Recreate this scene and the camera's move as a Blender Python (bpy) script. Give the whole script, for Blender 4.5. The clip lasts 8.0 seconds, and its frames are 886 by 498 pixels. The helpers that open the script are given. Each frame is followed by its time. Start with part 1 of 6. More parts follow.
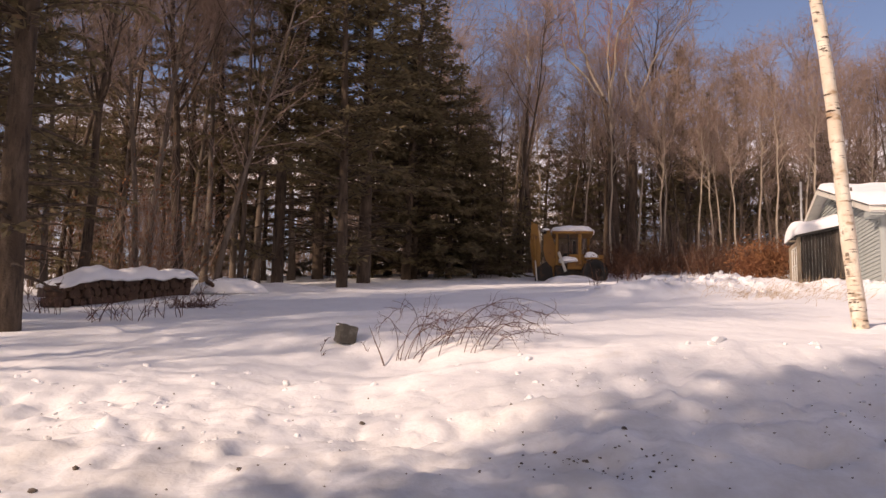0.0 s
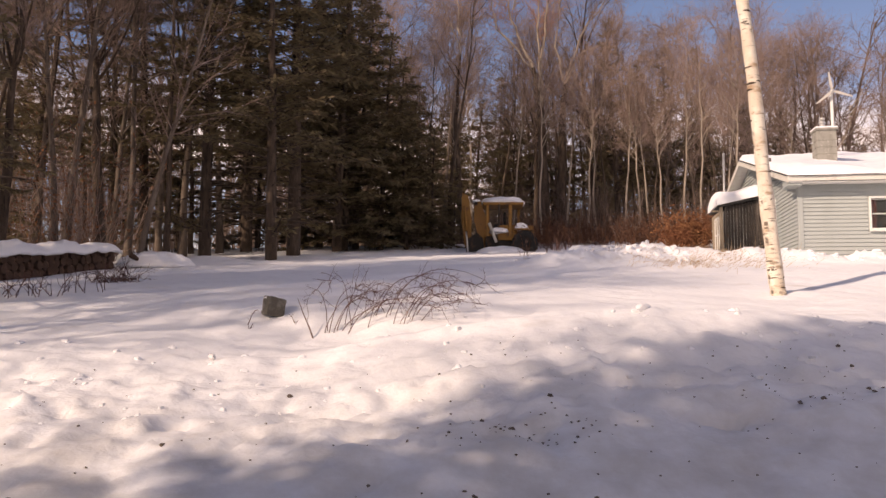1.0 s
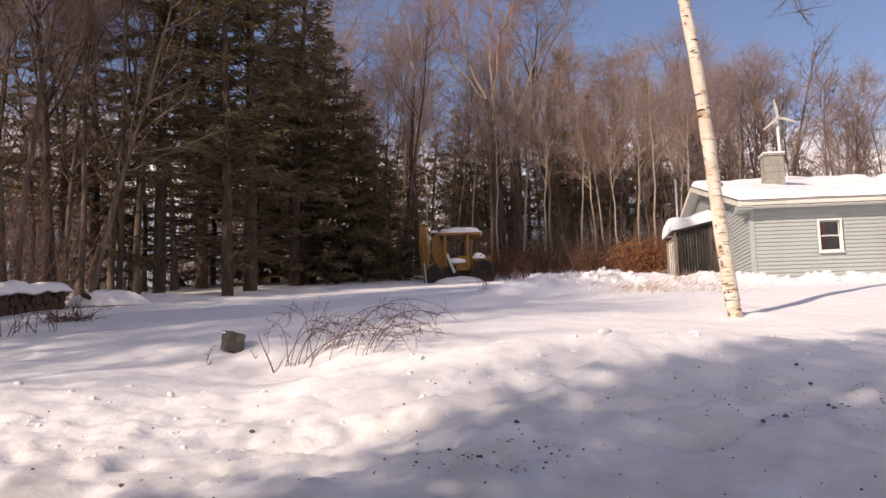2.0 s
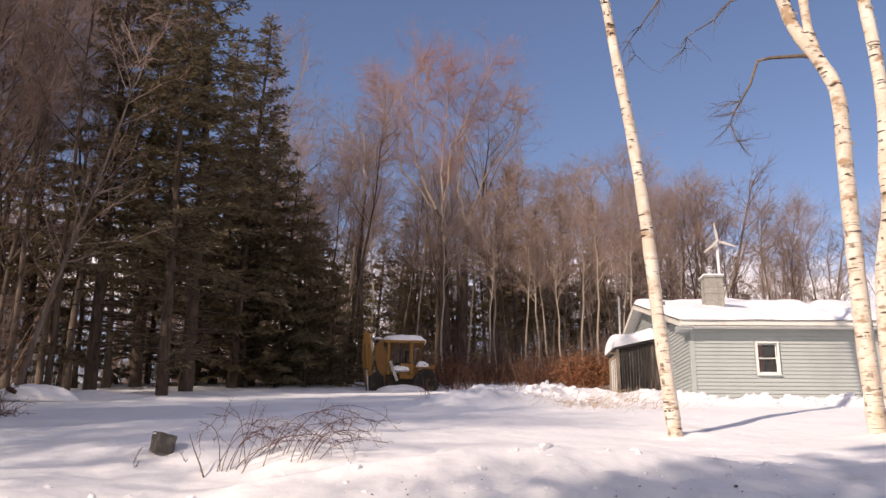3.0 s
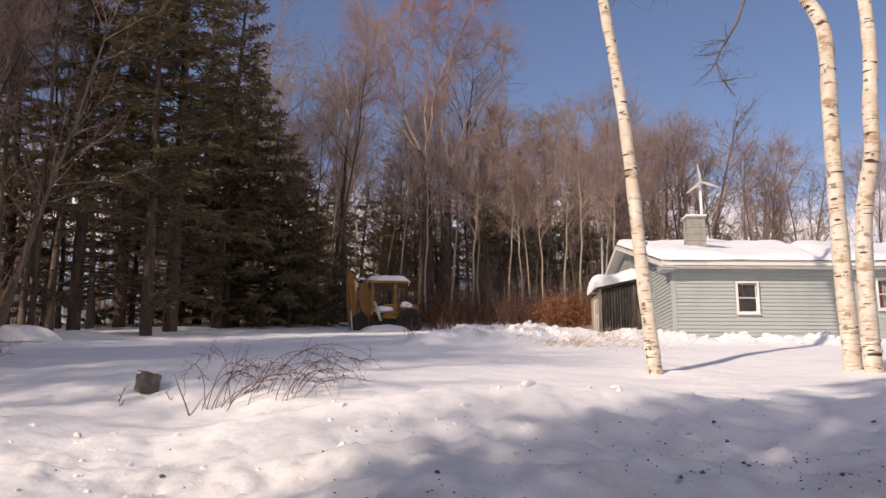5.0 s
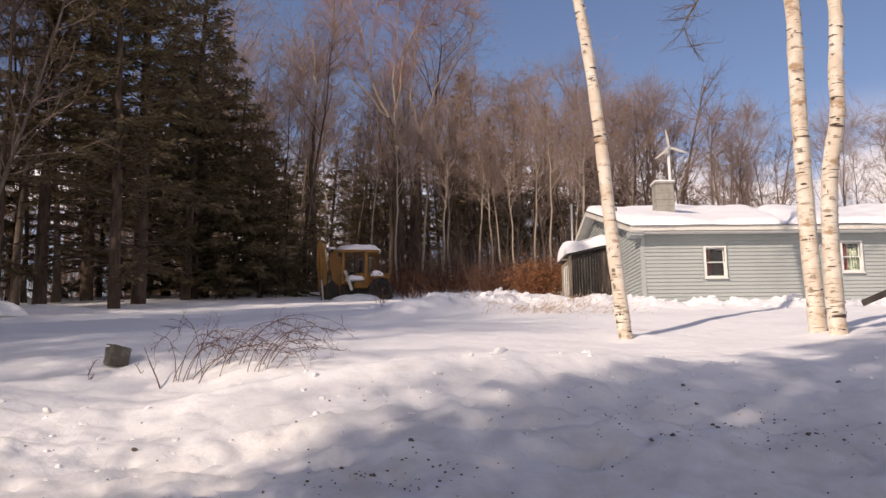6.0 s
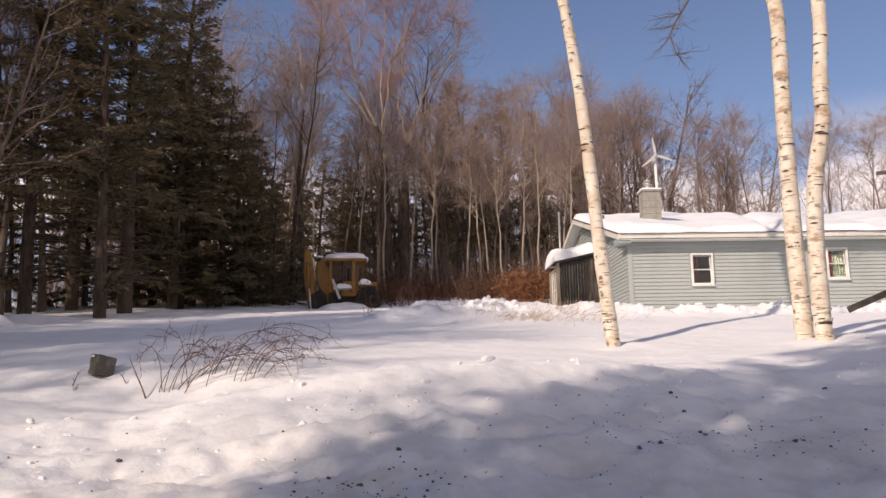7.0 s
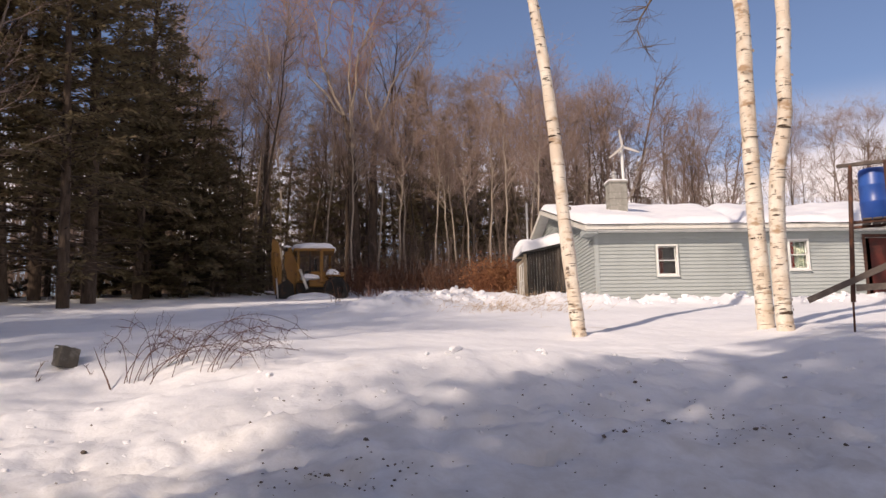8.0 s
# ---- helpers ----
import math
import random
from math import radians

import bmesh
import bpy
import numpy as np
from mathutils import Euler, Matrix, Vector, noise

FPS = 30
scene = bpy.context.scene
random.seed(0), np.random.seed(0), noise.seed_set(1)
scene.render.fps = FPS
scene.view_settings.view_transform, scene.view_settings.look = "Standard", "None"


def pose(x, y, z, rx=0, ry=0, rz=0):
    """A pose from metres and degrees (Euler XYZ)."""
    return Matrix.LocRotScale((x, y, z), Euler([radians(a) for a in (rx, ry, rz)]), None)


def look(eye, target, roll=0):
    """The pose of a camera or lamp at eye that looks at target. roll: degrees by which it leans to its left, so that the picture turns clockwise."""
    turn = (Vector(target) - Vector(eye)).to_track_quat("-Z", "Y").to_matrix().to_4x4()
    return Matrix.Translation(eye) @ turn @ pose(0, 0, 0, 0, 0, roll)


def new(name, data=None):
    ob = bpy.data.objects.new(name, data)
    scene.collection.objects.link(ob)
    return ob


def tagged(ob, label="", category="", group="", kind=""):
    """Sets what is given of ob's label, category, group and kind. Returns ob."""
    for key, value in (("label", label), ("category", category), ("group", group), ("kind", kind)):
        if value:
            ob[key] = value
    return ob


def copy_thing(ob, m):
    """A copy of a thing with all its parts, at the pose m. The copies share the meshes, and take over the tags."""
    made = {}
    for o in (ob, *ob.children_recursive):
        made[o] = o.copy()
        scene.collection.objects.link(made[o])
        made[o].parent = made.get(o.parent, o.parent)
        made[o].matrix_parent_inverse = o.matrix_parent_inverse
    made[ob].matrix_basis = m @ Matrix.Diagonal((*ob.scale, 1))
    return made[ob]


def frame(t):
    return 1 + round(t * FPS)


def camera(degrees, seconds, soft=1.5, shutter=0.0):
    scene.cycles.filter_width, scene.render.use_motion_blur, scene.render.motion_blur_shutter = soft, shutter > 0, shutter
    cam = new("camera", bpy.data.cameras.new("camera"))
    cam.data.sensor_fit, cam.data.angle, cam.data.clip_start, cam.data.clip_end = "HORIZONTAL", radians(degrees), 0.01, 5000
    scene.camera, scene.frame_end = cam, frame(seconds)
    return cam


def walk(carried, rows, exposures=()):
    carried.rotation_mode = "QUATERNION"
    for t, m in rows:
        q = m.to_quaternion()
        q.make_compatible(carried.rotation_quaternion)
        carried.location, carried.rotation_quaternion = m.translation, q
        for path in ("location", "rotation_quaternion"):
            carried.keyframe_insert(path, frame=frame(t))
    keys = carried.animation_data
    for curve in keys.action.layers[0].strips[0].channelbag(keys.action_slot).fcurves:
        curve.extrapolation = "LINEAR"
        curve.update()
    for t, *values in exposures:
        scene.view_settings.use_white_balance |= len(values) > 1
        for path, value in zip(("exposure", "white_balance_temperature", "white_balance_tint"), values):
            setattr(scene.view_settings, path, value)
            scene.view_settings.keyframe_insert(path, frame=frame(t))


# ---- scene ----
cam = camera(54.0, 8.0)
PATH = [
    (0, (0.003, -0.126, 1.64), (0.004, 1.857, 1.904), 1.3),
    (0.5, (0.039, -0.106, 1.638), (0.131, 1.878, 1.871), 1.0),
    (1, (0.056, -0.089, 1.632), (0.213, 1.895, 1.834), 0.4),
    (1.2, (0.047, -0.086, 1.629), (0.215, 1.899, 1.814), 0.1),
    (2.3, (0.005, -0.049, 1.586), (0.306, 1.895, 1.95), -0.7),
    (2.5, (0.005, -0.043, 1.583), (0.333, 1.881, 2.02), 0.5),
    (3, (0.009, -0.039, 1.581), (0.38, 1.857, 2.099), 0.6),
    (3.5, (0.012, -0.033, 1.578), (0.449, 1.852, 2.082), 0.7),
    (4, (0.007, -0.018, 1.576), (0.586, 1.839, 2.042), 0.4),
    (4.5, (0.017, -0.023, 1.57), (0.464, 1.88, 1.993), 0.3),
    (4.7, (0.018, -0.021, 1.569), (0.422, 1.894, 1.98), 0.5),
    (6, (0.016, 0.013, 1.578), (0.5, 1.928, 1.892), -0.7),
    (6.5, (0.023, 0.022, 1.58), (0.506, 1.932, 1.924), -0.7),
    (7, (0.029, 0.028, 1.581), (0.539, 1.933, 1.913), -1.0),
    (7.5, (0.035, 0.017, 1.583), (0.589, 1.911, 1.908), -1.8),
    (8, (0.023, -0.008, 1.585), (0.604, 1.88, 1.893), -1.2),
]
EXPOSURE = [(0.0, 0.10, 8300, 24), (1.2, 0.08, 8300, 24), (2.3, 0.18, 7500, 19), (3.5, 0.20, 7500, 19), (4.5, 0.05, 7450, 18), (6.0, -0.04, 7450, 18), (8.0, -0.06, 7450, 18)]
walk(cam, [(t, look(eye, target, roll)) for t, eye, target, roll in PATH], EXPOSURE)

# ---- light ----
SUN_TO = Vector((-0.735, -0.463, 0.50)).normalized()      # towards the sun
world = bpy.data.worlds.new("winter_sky")
scene.world = world
world.use_nodes = True
wn, wl = world.node_tree.nodes, world.node_tree.links
wn.clear()
w_out = wn.new("ShaderNodeOutputWorld")
w_bg = wn.new("ShaderNodeBackground")
w_bg.inputs["Strength"].default_value = 0.115
w_sky = wn.new("ShaderNodeTexSky")
w_sky.sky_type = "NISHITA"
w_sky.sun_disc = False
w_sky.sun_elevation = math.asin(SUN_TO.z)
w_sky.sun_rotation = math.atan2(SUN_TO.x, SUN_TO.y)
w_sky.air_density, w_sky.dust_density, w_sky.ozone_density = 1.0, 0.3, 4.5
w_co = wn.new("ShaderNodeTexCoord")
w_map = wn.new("ShaderNodeMapping")
w_map.inputs["Scale"].default_value = (1.0, 1.0, 2.6)
w_noise = wn.new("ShaderNodeTexNoise")
w_noise.inputs["Scale"].default_value = 3.4
w_noise.inputs["Detail"].default_value = 7
w_noise.inputs["Roughness"].default_value = 0.58
w_ramp = wn.new("ShaderNodeValToRGB")
w_ramp.color_ramp.elements[0].position, w_ramp.color_ramp.elements[1].position = 0.45, 0.55
w_sep = wn.new("ShaderNodeSeparateXYZ")
w_band = wn.new("ShaderNodeMapRange")                    # low banks of cloud, clear above
w_band.interpolation_type = "SMOOTHSTEP"
w_band.inputs["From Min"].default_value, w_band.inputs["From Max"].default_value = 0.19, 0.31
w_band.inputs["To Min"].default_value, w_band.inputs["To Max"].default_value = 0.92, 0.0
w_mul = wn.new("ShaderNodeMath")
w_mul.operation = "MULTIPLY"
w_mix = wn.new("ShaderNodeMix")
w_mix.data_type = "RGBA"
w_mix.inputs["B"].default_value = (9.5, 9.0, 9.2, 1)
wl.new(w_co.outputs["Generated"], w_map.inputs["Vector"])
wl.new(w_map.outputs["Vector"], w_noise.inputs["Vector"])
wl.new(w_noise.outputs["Fac"], w_ramp.inputs["Fac"])
wl.new(w_co.outputs["Generated"], w_sep.inputs["Vector"])
w_min = wn.new("ShaderNodeMath")
w_min.operation = "MINIMUM"
w_min.inputs[1].default_value = 0.0
w_add = wn.new("ShaderNodeMath")                         # unseen broken cloud added higher to the south, to whiten light in shade
w_add.operation = "MULTIPLY_ADD"
w_add.inputs[1].default_value = 1.5
wl.new(w_sep.outputs["Y"], w_min.inputs[0])
wl.new(w_min.outputs["Value"], w_add.inputs[0])
wl.new(w_sep.outputs["Z"], w_add.inputs[2])
wl.new(w_add.outputs["Value"], w_band.inputs["Value"])
wl.new(w_ramp.outputs["Color"], w_mul.inputs[0])
wl.new(w_band.outputs["Result"], w_mul.inputs[1])
wl.new(w_mul.outputs["Value"], w_mix.inputs["Factor"])
w_tint = wn.new("ShaderNodeMix")                         # colour grade that warms the blue towards pink
w_tint.data_type, w_tint.blend_type = "RGBA", "MULTIPLY"
w_tint.inputs["Factor"].default_value = 1.0
w_tint.inputs["B"].default_value = (1.08, 1.0, 1.04, 1)
wl.new(w_sky.outputs["Color"], w_tint.inputs["A"])
wl.new(w_tint.outputs["Result"], w_mix.inputs["A"])
wl.new(w_mix.outputs["Result"], w_bg.inputs["Color"])
wl.new(w_bg.outputs["Background"], w_out.inputs["Surface"])

sun_data = bpy.data.lights.new("sun", "SUN")
sun_data.energy = 3.9
sun_data.angle = radians(0.6)
sun_data.color = (1.0, 0.92, 0.82)
sun = new("sun", sun_data)
sun.matrix_world = look(SUN_TO * 60, (0, 0, 0))


# ---- materials ----
def material(name, base, rough=0.8, metal=0.0, spots=(), bump=(), spec=0.3, coat=0.0):
    """base: colour. spots: (colour, scale, low, high, stretch) stains from noise in metres. bump: (scale, strength, distance)."""
    m = bpy.data.materials.new(name)
    m.use_nodes = True
    n, l = m.node_tree.nodes, m.node_tree.links
    b = n["Principled BSDF"]
    b.inputs["Roughness"].default_value = rough
    b.inputs["Metallic"].default_value = metal
    b.inputs["Specular IOR Level"].default_value = spec
    b.inputs["Coat Weight"].default_value = coat
    b.inputs["Base Color"].default_value = (*base, 1)
    co = n.new("ShaderNodeTexCoord")
    last = None
    for col, scale, low, high, stretch in spots:
        mp = n.new("ShaderNodeMapping")
        mp.inputs["Scale"].default_value = stretch
        tx = n.new("ShaderNodeTexNoise")
        tx.inputs["Scale"].default_value = scale
        tx.inputs["Detail"].default_value = 5
        tx.inputs["Roughness"].default_value = 0.6
        mr = n.new("ShaderNodeMapRange")
        mr.interpolation_type = "SMOOTHSTEP"
        mr.inputs["From Min"].default_value, mr.inputs["From Max"].default_value = low, high
        mx = n.new("ShaderNodeMix")
        mx.data_type = "RGBA"
        mx.inputs["B"].default_value = (*col, 1)
        l.new(co.outputs["Object"], mp.inputs["Vector"])
        l.new(mp.outputs["Vector"], tx.inputs["Vector"])
        l.new(tx.outputs["Fac"], mr.inputs["Value"])
        l.new(mr.outputs["Result"], mx.inputs["Factor"])
        if last:
            l.new(last, mx.inputs["A"])
        else:
            mx.inputs["A"].default_value = (*base, 1)
        last = mx.outputs["Result"]
    if last:
        l.new(last, b.inputs["Base Color"])
    prev = None
    for scale, strength, distance in bump:
        tx = n.new("ShaderNodeTexNoise")
        tx.inputs["Scale"].default_value = scale
        tx.inputs["Detail"].default_value = 6
        bp = n.new("ShaderNodeBump")
        bp.inputs["Strength"].default_value = strength
        bp.inputs["Distance"].default_value = distance
        l.new(co.outputs["Object"], tx.inputs["Vector"])
        l.new(tx.outputs["Fac"], bp.inputs["Height"])
        if prev:
            l.new(prev, bp.inputs["Normal"])
        prev = bp.outputs["Normal"]
    if prev:
        l.new(prev, b.inputs["Normal"])
    return m


ONE = (1, 1, 1)
M_SNOW = material("snow", (0.86, 0.86, 0.88), 0.75, spots=[((0.80, 0.80, 0.83), 1.3, 0.45, 0.75, ONE), ((0.78, 0.76, 0.75), 14.0, 0.60, 0.80, ONE), ((0.66, 0.63, 0.60), 0.8, 0.60, 0.80, ONE)],
                  bump=[(4.5, 0.35, 0.08), (38.0, 0.25, 0.012)], spec=0.25)


def bank_dirt_shade(m, y_low, y_high, colour):
    """Grey slush and grit that the plough mixed into the roadside bank, in patches; also deepens the bank's shade in
    the colour.
    """
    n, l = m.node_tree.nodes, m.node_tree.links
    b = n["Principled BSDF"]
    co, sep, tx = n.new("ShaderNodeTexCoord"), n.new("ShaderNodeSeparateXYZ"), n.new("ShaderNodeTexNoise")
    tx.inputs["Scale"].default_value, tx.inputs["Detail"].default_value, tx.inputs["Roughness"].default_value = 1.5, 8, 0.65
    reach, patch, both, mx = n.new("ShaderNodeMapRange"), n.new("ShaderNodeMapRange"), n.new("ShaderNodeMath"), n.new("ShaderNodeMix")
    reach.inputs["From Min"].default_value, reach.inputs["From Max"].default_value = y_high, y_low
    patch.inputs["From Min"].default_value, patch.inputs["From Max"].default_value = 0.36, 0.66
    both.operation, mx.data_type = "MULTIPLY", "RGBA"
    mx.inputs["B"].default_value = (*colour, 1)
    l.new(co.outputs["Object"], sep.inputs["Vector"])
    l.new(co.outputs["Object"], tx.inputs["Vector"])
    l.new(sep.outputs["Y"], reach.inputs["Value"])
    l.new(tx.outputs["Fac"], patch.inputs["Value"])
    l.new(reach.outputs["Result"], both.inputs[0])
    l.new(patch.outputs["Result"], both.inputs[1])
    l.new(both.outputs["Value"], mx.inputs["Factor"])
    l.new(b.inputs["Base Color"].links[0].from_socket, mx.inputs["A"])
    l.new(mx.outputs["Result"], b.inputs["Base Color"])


# greys the bank towards the road: grit, plus shade put into the colour
bank_dirt_shade(M_SNOW, 7.0, 10.0, (0.66, 0.635, 0.615))
M_ROOFSNOW = material("roof_snow", (0.88, 0.88, 0.90), 0.75, spots=[((0.82, 0.82, 0.85), 2.0, 0.45, 0.7, ONE)], bump=[(3.0, 0.3, 0.06), (30.0, 0.2, 0.01)], spec=0.25)
M_ROAD = material("asphalt", (0.055, 0.052, 0.05), 0.85, spots=[((0.12, 0.11, 0.10), 2.2, 0.45, 0.65, ONE), ((0.35, 0.34, 0.34), 1.1, 0.62, 0.75, ONE)], bump=[(60.0, 0.4, 0.01)])
M_DIRT = material("gritty_soil", (0.13, 0.10, 0.08), 0.95, spots=[((0.24, 0.20, 0.17), 20.0, 0.4, 0.7, ONE)], bump=[(40.0, 0.6, 0.02)])
M_BARK = material("dark_bark", (0.075, 0.052, 0.038), 0.95, spots=[((0.13, 0.095, 0.072), 5.0, 0.42, 0.68, (1, 1, 0.25)), ((0.035, 0.026, 0.02), 9.0, 0.5, 0.7, (1, 1, 0.2))], bump=[(22.0, 0.8, 0.03)])
M_GREYBARK = material("grey_bark", (0.125, 0.095, 0.075), 0.95, spots=[((0.22, 0.175, 0.14), 4.0, 0.45, 0.7, (1, 1, 0.3)), ((0.09, 0.065, 0.05), 7.0, 0.52, 0.7, (1, 1, 0.3))], bump=[(18.0, 0.7, 0.025)])
# twig brown in two painted tones: sunlit crowns, shaded far and low wood
M_TWIG = material("brown_twigs", (0.25, 0.175, 0.145), 0.9, spots=[((0.34, 0.25, 0.21), 0.8, 0.4, 0.7, ONE)])
M_SHADETWIG = material("shaded_brown_twigs", (0.15, 0.105, 0.085), 0.9, spots=[((0.22, 0.16, 0.13), 0.8, 0.4, 0.7, ONE)])
M_REDTWIG = material("reddish_budding_twigs", (0.33, 0.165, 0.125), 0.9, spots=[((0.42, 0.26, 0.20), 0.7, 0.4, 0.7, ONE)])
M_PALEBARK = material("pale_bark_sunlit_limbs", (0.36, 0.295, 0.235), 0.9, spots=[((0.15, 0.11, 0.08), 3.0, 0.5, 0.7, (1, 1, 0.4))], bump=[(15.0, 0.5, 0.02)])
M_BIRCH = material("white_birch_bark", (0.66, 0.56, 0.45), 0.72, spots=[((0.78, 0.72, 0.62), 3.0, 0.4, 0.65, (1, 1, 0.7)), ((0.40, 0.27, 0.17), 1.9, 0.54, 0.65, (0.9, 0.9, 1.8)), ((0.30, 0.20, 0.13), 4.5, 0.63, 0.72, (0.5, 0.5, 3.0)),
                   ((0.13, 0.09, 0.065), 6.5, 0.62, 0.67, (0.45, 0.45, 5.5)), ((0.07, 0.05, 0.04), 2.4, 0.64, 0.68, (0.7, 0.7, 2.2)), ((0.10, 0.075, 0.06), 11.0, 0.665, 0.70, (0.3, 0.3, 4.0))], bump=[(9.0, 0.5, 0.02), (40.0, 0.4, 0.006)])
M_NEEDLE = material("hemlock_needles", (0.175, 0.138, 0.082), 0.85, spots=[((0.24, 0.195, 0.112), 0.9, 0.42, 0.68, ONE), ((0.20, 0.14, 0.095), 2.5, 0.52, 0.70, ONE)], spec=0.15)
def let_through(m, share):
    """Thin leaves: part of the light passes and scatters on the far side."""
    n, l = m.node_tree.nodes, m.node_tree.links
    out, b = n["Material Output"], n["Principled BSDF"]
    tr, mx = n.new("ShaderNodeBsdfTranslucent"), n.new("ShaderNodeMixShader")
    l.new(b.inputs["Base Color"].links[0].from_socket, tr.inputs["Color"])
    mx.inputs["Fac"].default_value = share
    l.new(b.outputs["BSDF"], mx.inputs[1])
    l.new(tr.outputs["BSDF"], mx.inputs[2])
    l.new(mx.outputs["Shader"], out.inputs["Surface"])


let_through(M_NEEDLE, 0.4)
M_LEAF = material("dead_brown_leaves", (0.20, 0.08, 0.04), 0.85, spots=[((0.28, 0.13, 0.06), 1.5, 0.42, 0.65, ONE), ((0.14, 0.06, 0.035), 4.0, 0.55, 0.7, ONE)])
M_RUST = material("dark_rusty_leaves", (0.10, 0.045, 0.028), 0.9, spots=[((0.16, 0.075, 0.04), 1.5, 0.45, 0.65, ONE), ((0.06, 0.032, 0.024), 4.0, 0.5, 0.7, ONE)])
M_STRAW = material("dead_straw", (0.52, 0.38, 0.24), 0.9, spots=[((0.38, 0.24, 0.14), 3.0, 0.45, 0.7, ONE)])
M_CANE = material("purple_brown_cane", (0.11, 0.055, 0.045), 0.7, spots=[((0.19, 0.11, 0.08), 6.0, 0.45, 0.7, ONE)])
M_SIDING = material("pale_grey_vinyl", (0.40, 0.435, 0.425), 0.55, spots=[((0.355, 0.385, 0.375), 0.9, 0.4, 0.7, (1, 1, 0.4)), ((0.42, 0.41, 0.38), 3.0, 0.62, 0.8, (1, 1, 0.15))], bump=[(30.0, 0.1, 0.004)], spec=0.4)
M_TRIM = material("white_trim", (0.76, 0.76, 0.73), 0.5, spots=[((0.62, 0.61, 0.58), 4.0, 0.5, 0.75, ONE)], spec=0.4)
M_FASCIA = material("white_fascia", (0.70, 0.68, 0.62), 0.55, spots=[((0.50, 0.46, 0.40), 2.0, 0.55, 0.75, (1, 1, 1))])
M_DRIP = material("dark_drip_edge", (0.06, 0.055, 0.05), 0.6)
M_SHINGLE = material("dark_shingles", (0.07, 0.068, 0.066), 0.95, spots=[((0.12, 0.115, 0.11), 6.0, 0.4, 0.7, ONE)])
M_INSIDE = material("dim_interior", (0.03, 0.02, 0.018), 0.9, spots=[((0.10, 0.035, 0.02), 1.4, 0.5, 0.65, ONE)])
M_CURTAIN = material("red_curtain", (0.30, 0.05, 0.028), 0.9, spots=[((0.28, 0.04, 0.025), 9.0, 0.45, 0.6, (1, 1, 0.2))])
# red darkened in place of the shade of a deeper entry
M_DOOR = material("shade_darkened_red_door", (0.10, 0.022, 0.016), 0.6, spots=[((0.05, 0.018, 0.014), 3.0, 0.45, 0.7, ONE)])
M_CURTAIN2 = material("green_patterned_curtain", (0.25, 0.29, 0.22), 0.9, spots=[((0.50, 0.48, 0.38), 9.0, 0.45, 0.6, ONE), ((0.10, 0.13, 0.10), 12.0, 0.55, 0.65, ONE)])
M_BOARD = material("weathered_black_boards", (0.045, 0.037, 0.032), 0.6, spots=[((0.17, 0.14, 0.12), 2.0, 0.48, 0.72, (3, 3, 0.35)), ((0.03, 0.026, 0.024), 4.0, 0.5, 0.7, (3, 3, 0.3))], bump=[(25.0, 0.4, 0.01)])
M_TAN = material("tan_weathered_wood", (0.33, 0.27, 0.20), 0.85, spots=[((0.2, 0.15, 0.11), 4.0, 0.45, 0.7, (1, 1, 0.3))], bump=[(25.0, 0.3, 0.01)])
M_PLANK = material("grey_brown_planks", (0.105, 0.085, 0.075), 0.85, spots=[((0.17, 0.14, 0.12), 4.0, 0.45, 0.7, (1, 1, 1))], bump=[(25.0, 0.3, 0.01)])
M_RUSTPOST = material("dark_rusty_steel", (0.085, 0.045, 0.035), 0.75, metal=0.3, spots=[((0.17, 0.075, 0.045), 7.0, 0.5, 0.7, ONE)], bump=[(30.0, 0.3, 0.006)])
M_BLUE = material("blue_plastic_drum", (0.018, 0.075, 0.33), 0.38, spots=[((0.03, 0.11, 0.40), 3.0, 0.4, 0.7, ONE)], spec=0.5)
M_CONCRETE = material("grey_concrete", (0.33, 0.32, 0.285), 0.9, spots=[((0.24, 0.23, 0.20), 3.0, 0.45, 0.7, (1, 1, 0.5)), ((0.42, 0.40, 0.36), 8.0, 0.55, 0.7, ONE)], bump=[(22.0, 0.4, 0.01)])
M_BLOCK = material("weathered_stone_block", (0.105, 0.095, 0.08), 0.9, spots=[((0.19, 0.175, 0.155), 6.0, 0.48, 0.65, ONE), ((0.09, 0.08, 0.07), 9.0, 0.55, 0.7, ONE)], bump=[(16.0, 0.7, 0.02)])
# yellow base lowered to put the machine's shade into the paint
M_YELLOW = material("faded_yellow_paint", (0.25, 0.125, 0.03), 0.6, spots=[((0.25, 0.12, 0.035), 2.5, 0.45, 0.65, ONE), ((0.15, 0.075, 0.035), 5.0, 0.58, 0.68, ONE)], bump=[(20.0, 0.2, 0.006)])
M_GREASE = material("greasy_black_steel", (0.028, 0.025, 0.022), 0.6, metal=0.4, spots=[((0.09, 0.05, 0.03), 5.0, 0.5, 0.7, ONE)])
M_CHROME = material("scuffed_steel_rod", (0.62, 0.60, 0.57), 0.35, metal=0.9)
M_RUBBER = material("black_rubber", (0.025, 0.024, 0.023), 0.85, spots=[((0.06, 0.055, 0.05), 6.0, 0.5, 0.7, ONE)])
M_LOG = material("dark_firewood", (0.085, 0.05, 0.035), 0.95, spots=[((0.19, 0.12, 0.08), 8.0, 0.5, 0.7, ONE), ((0.03, 0.02, 0.016), 5.0, 0.5, 0.7, ONE)], bump=[(20.0, 0.6, 0.02)])
M_BLADE = material("weathered_grey_white_blade", (0.52, 0.49, 0.45), 0.5)
M_METAL = material("galvanised_metal", (0.55, 0.54, 0.52), 0.45, metal=0.7, spots=[((0.4, 0.38, 0.36), 5.0, 0.5, 0.7, ONE)])
M_GLASS = bpy.data.materials.new("window_glass")
M_GLASS.use_nodes = True
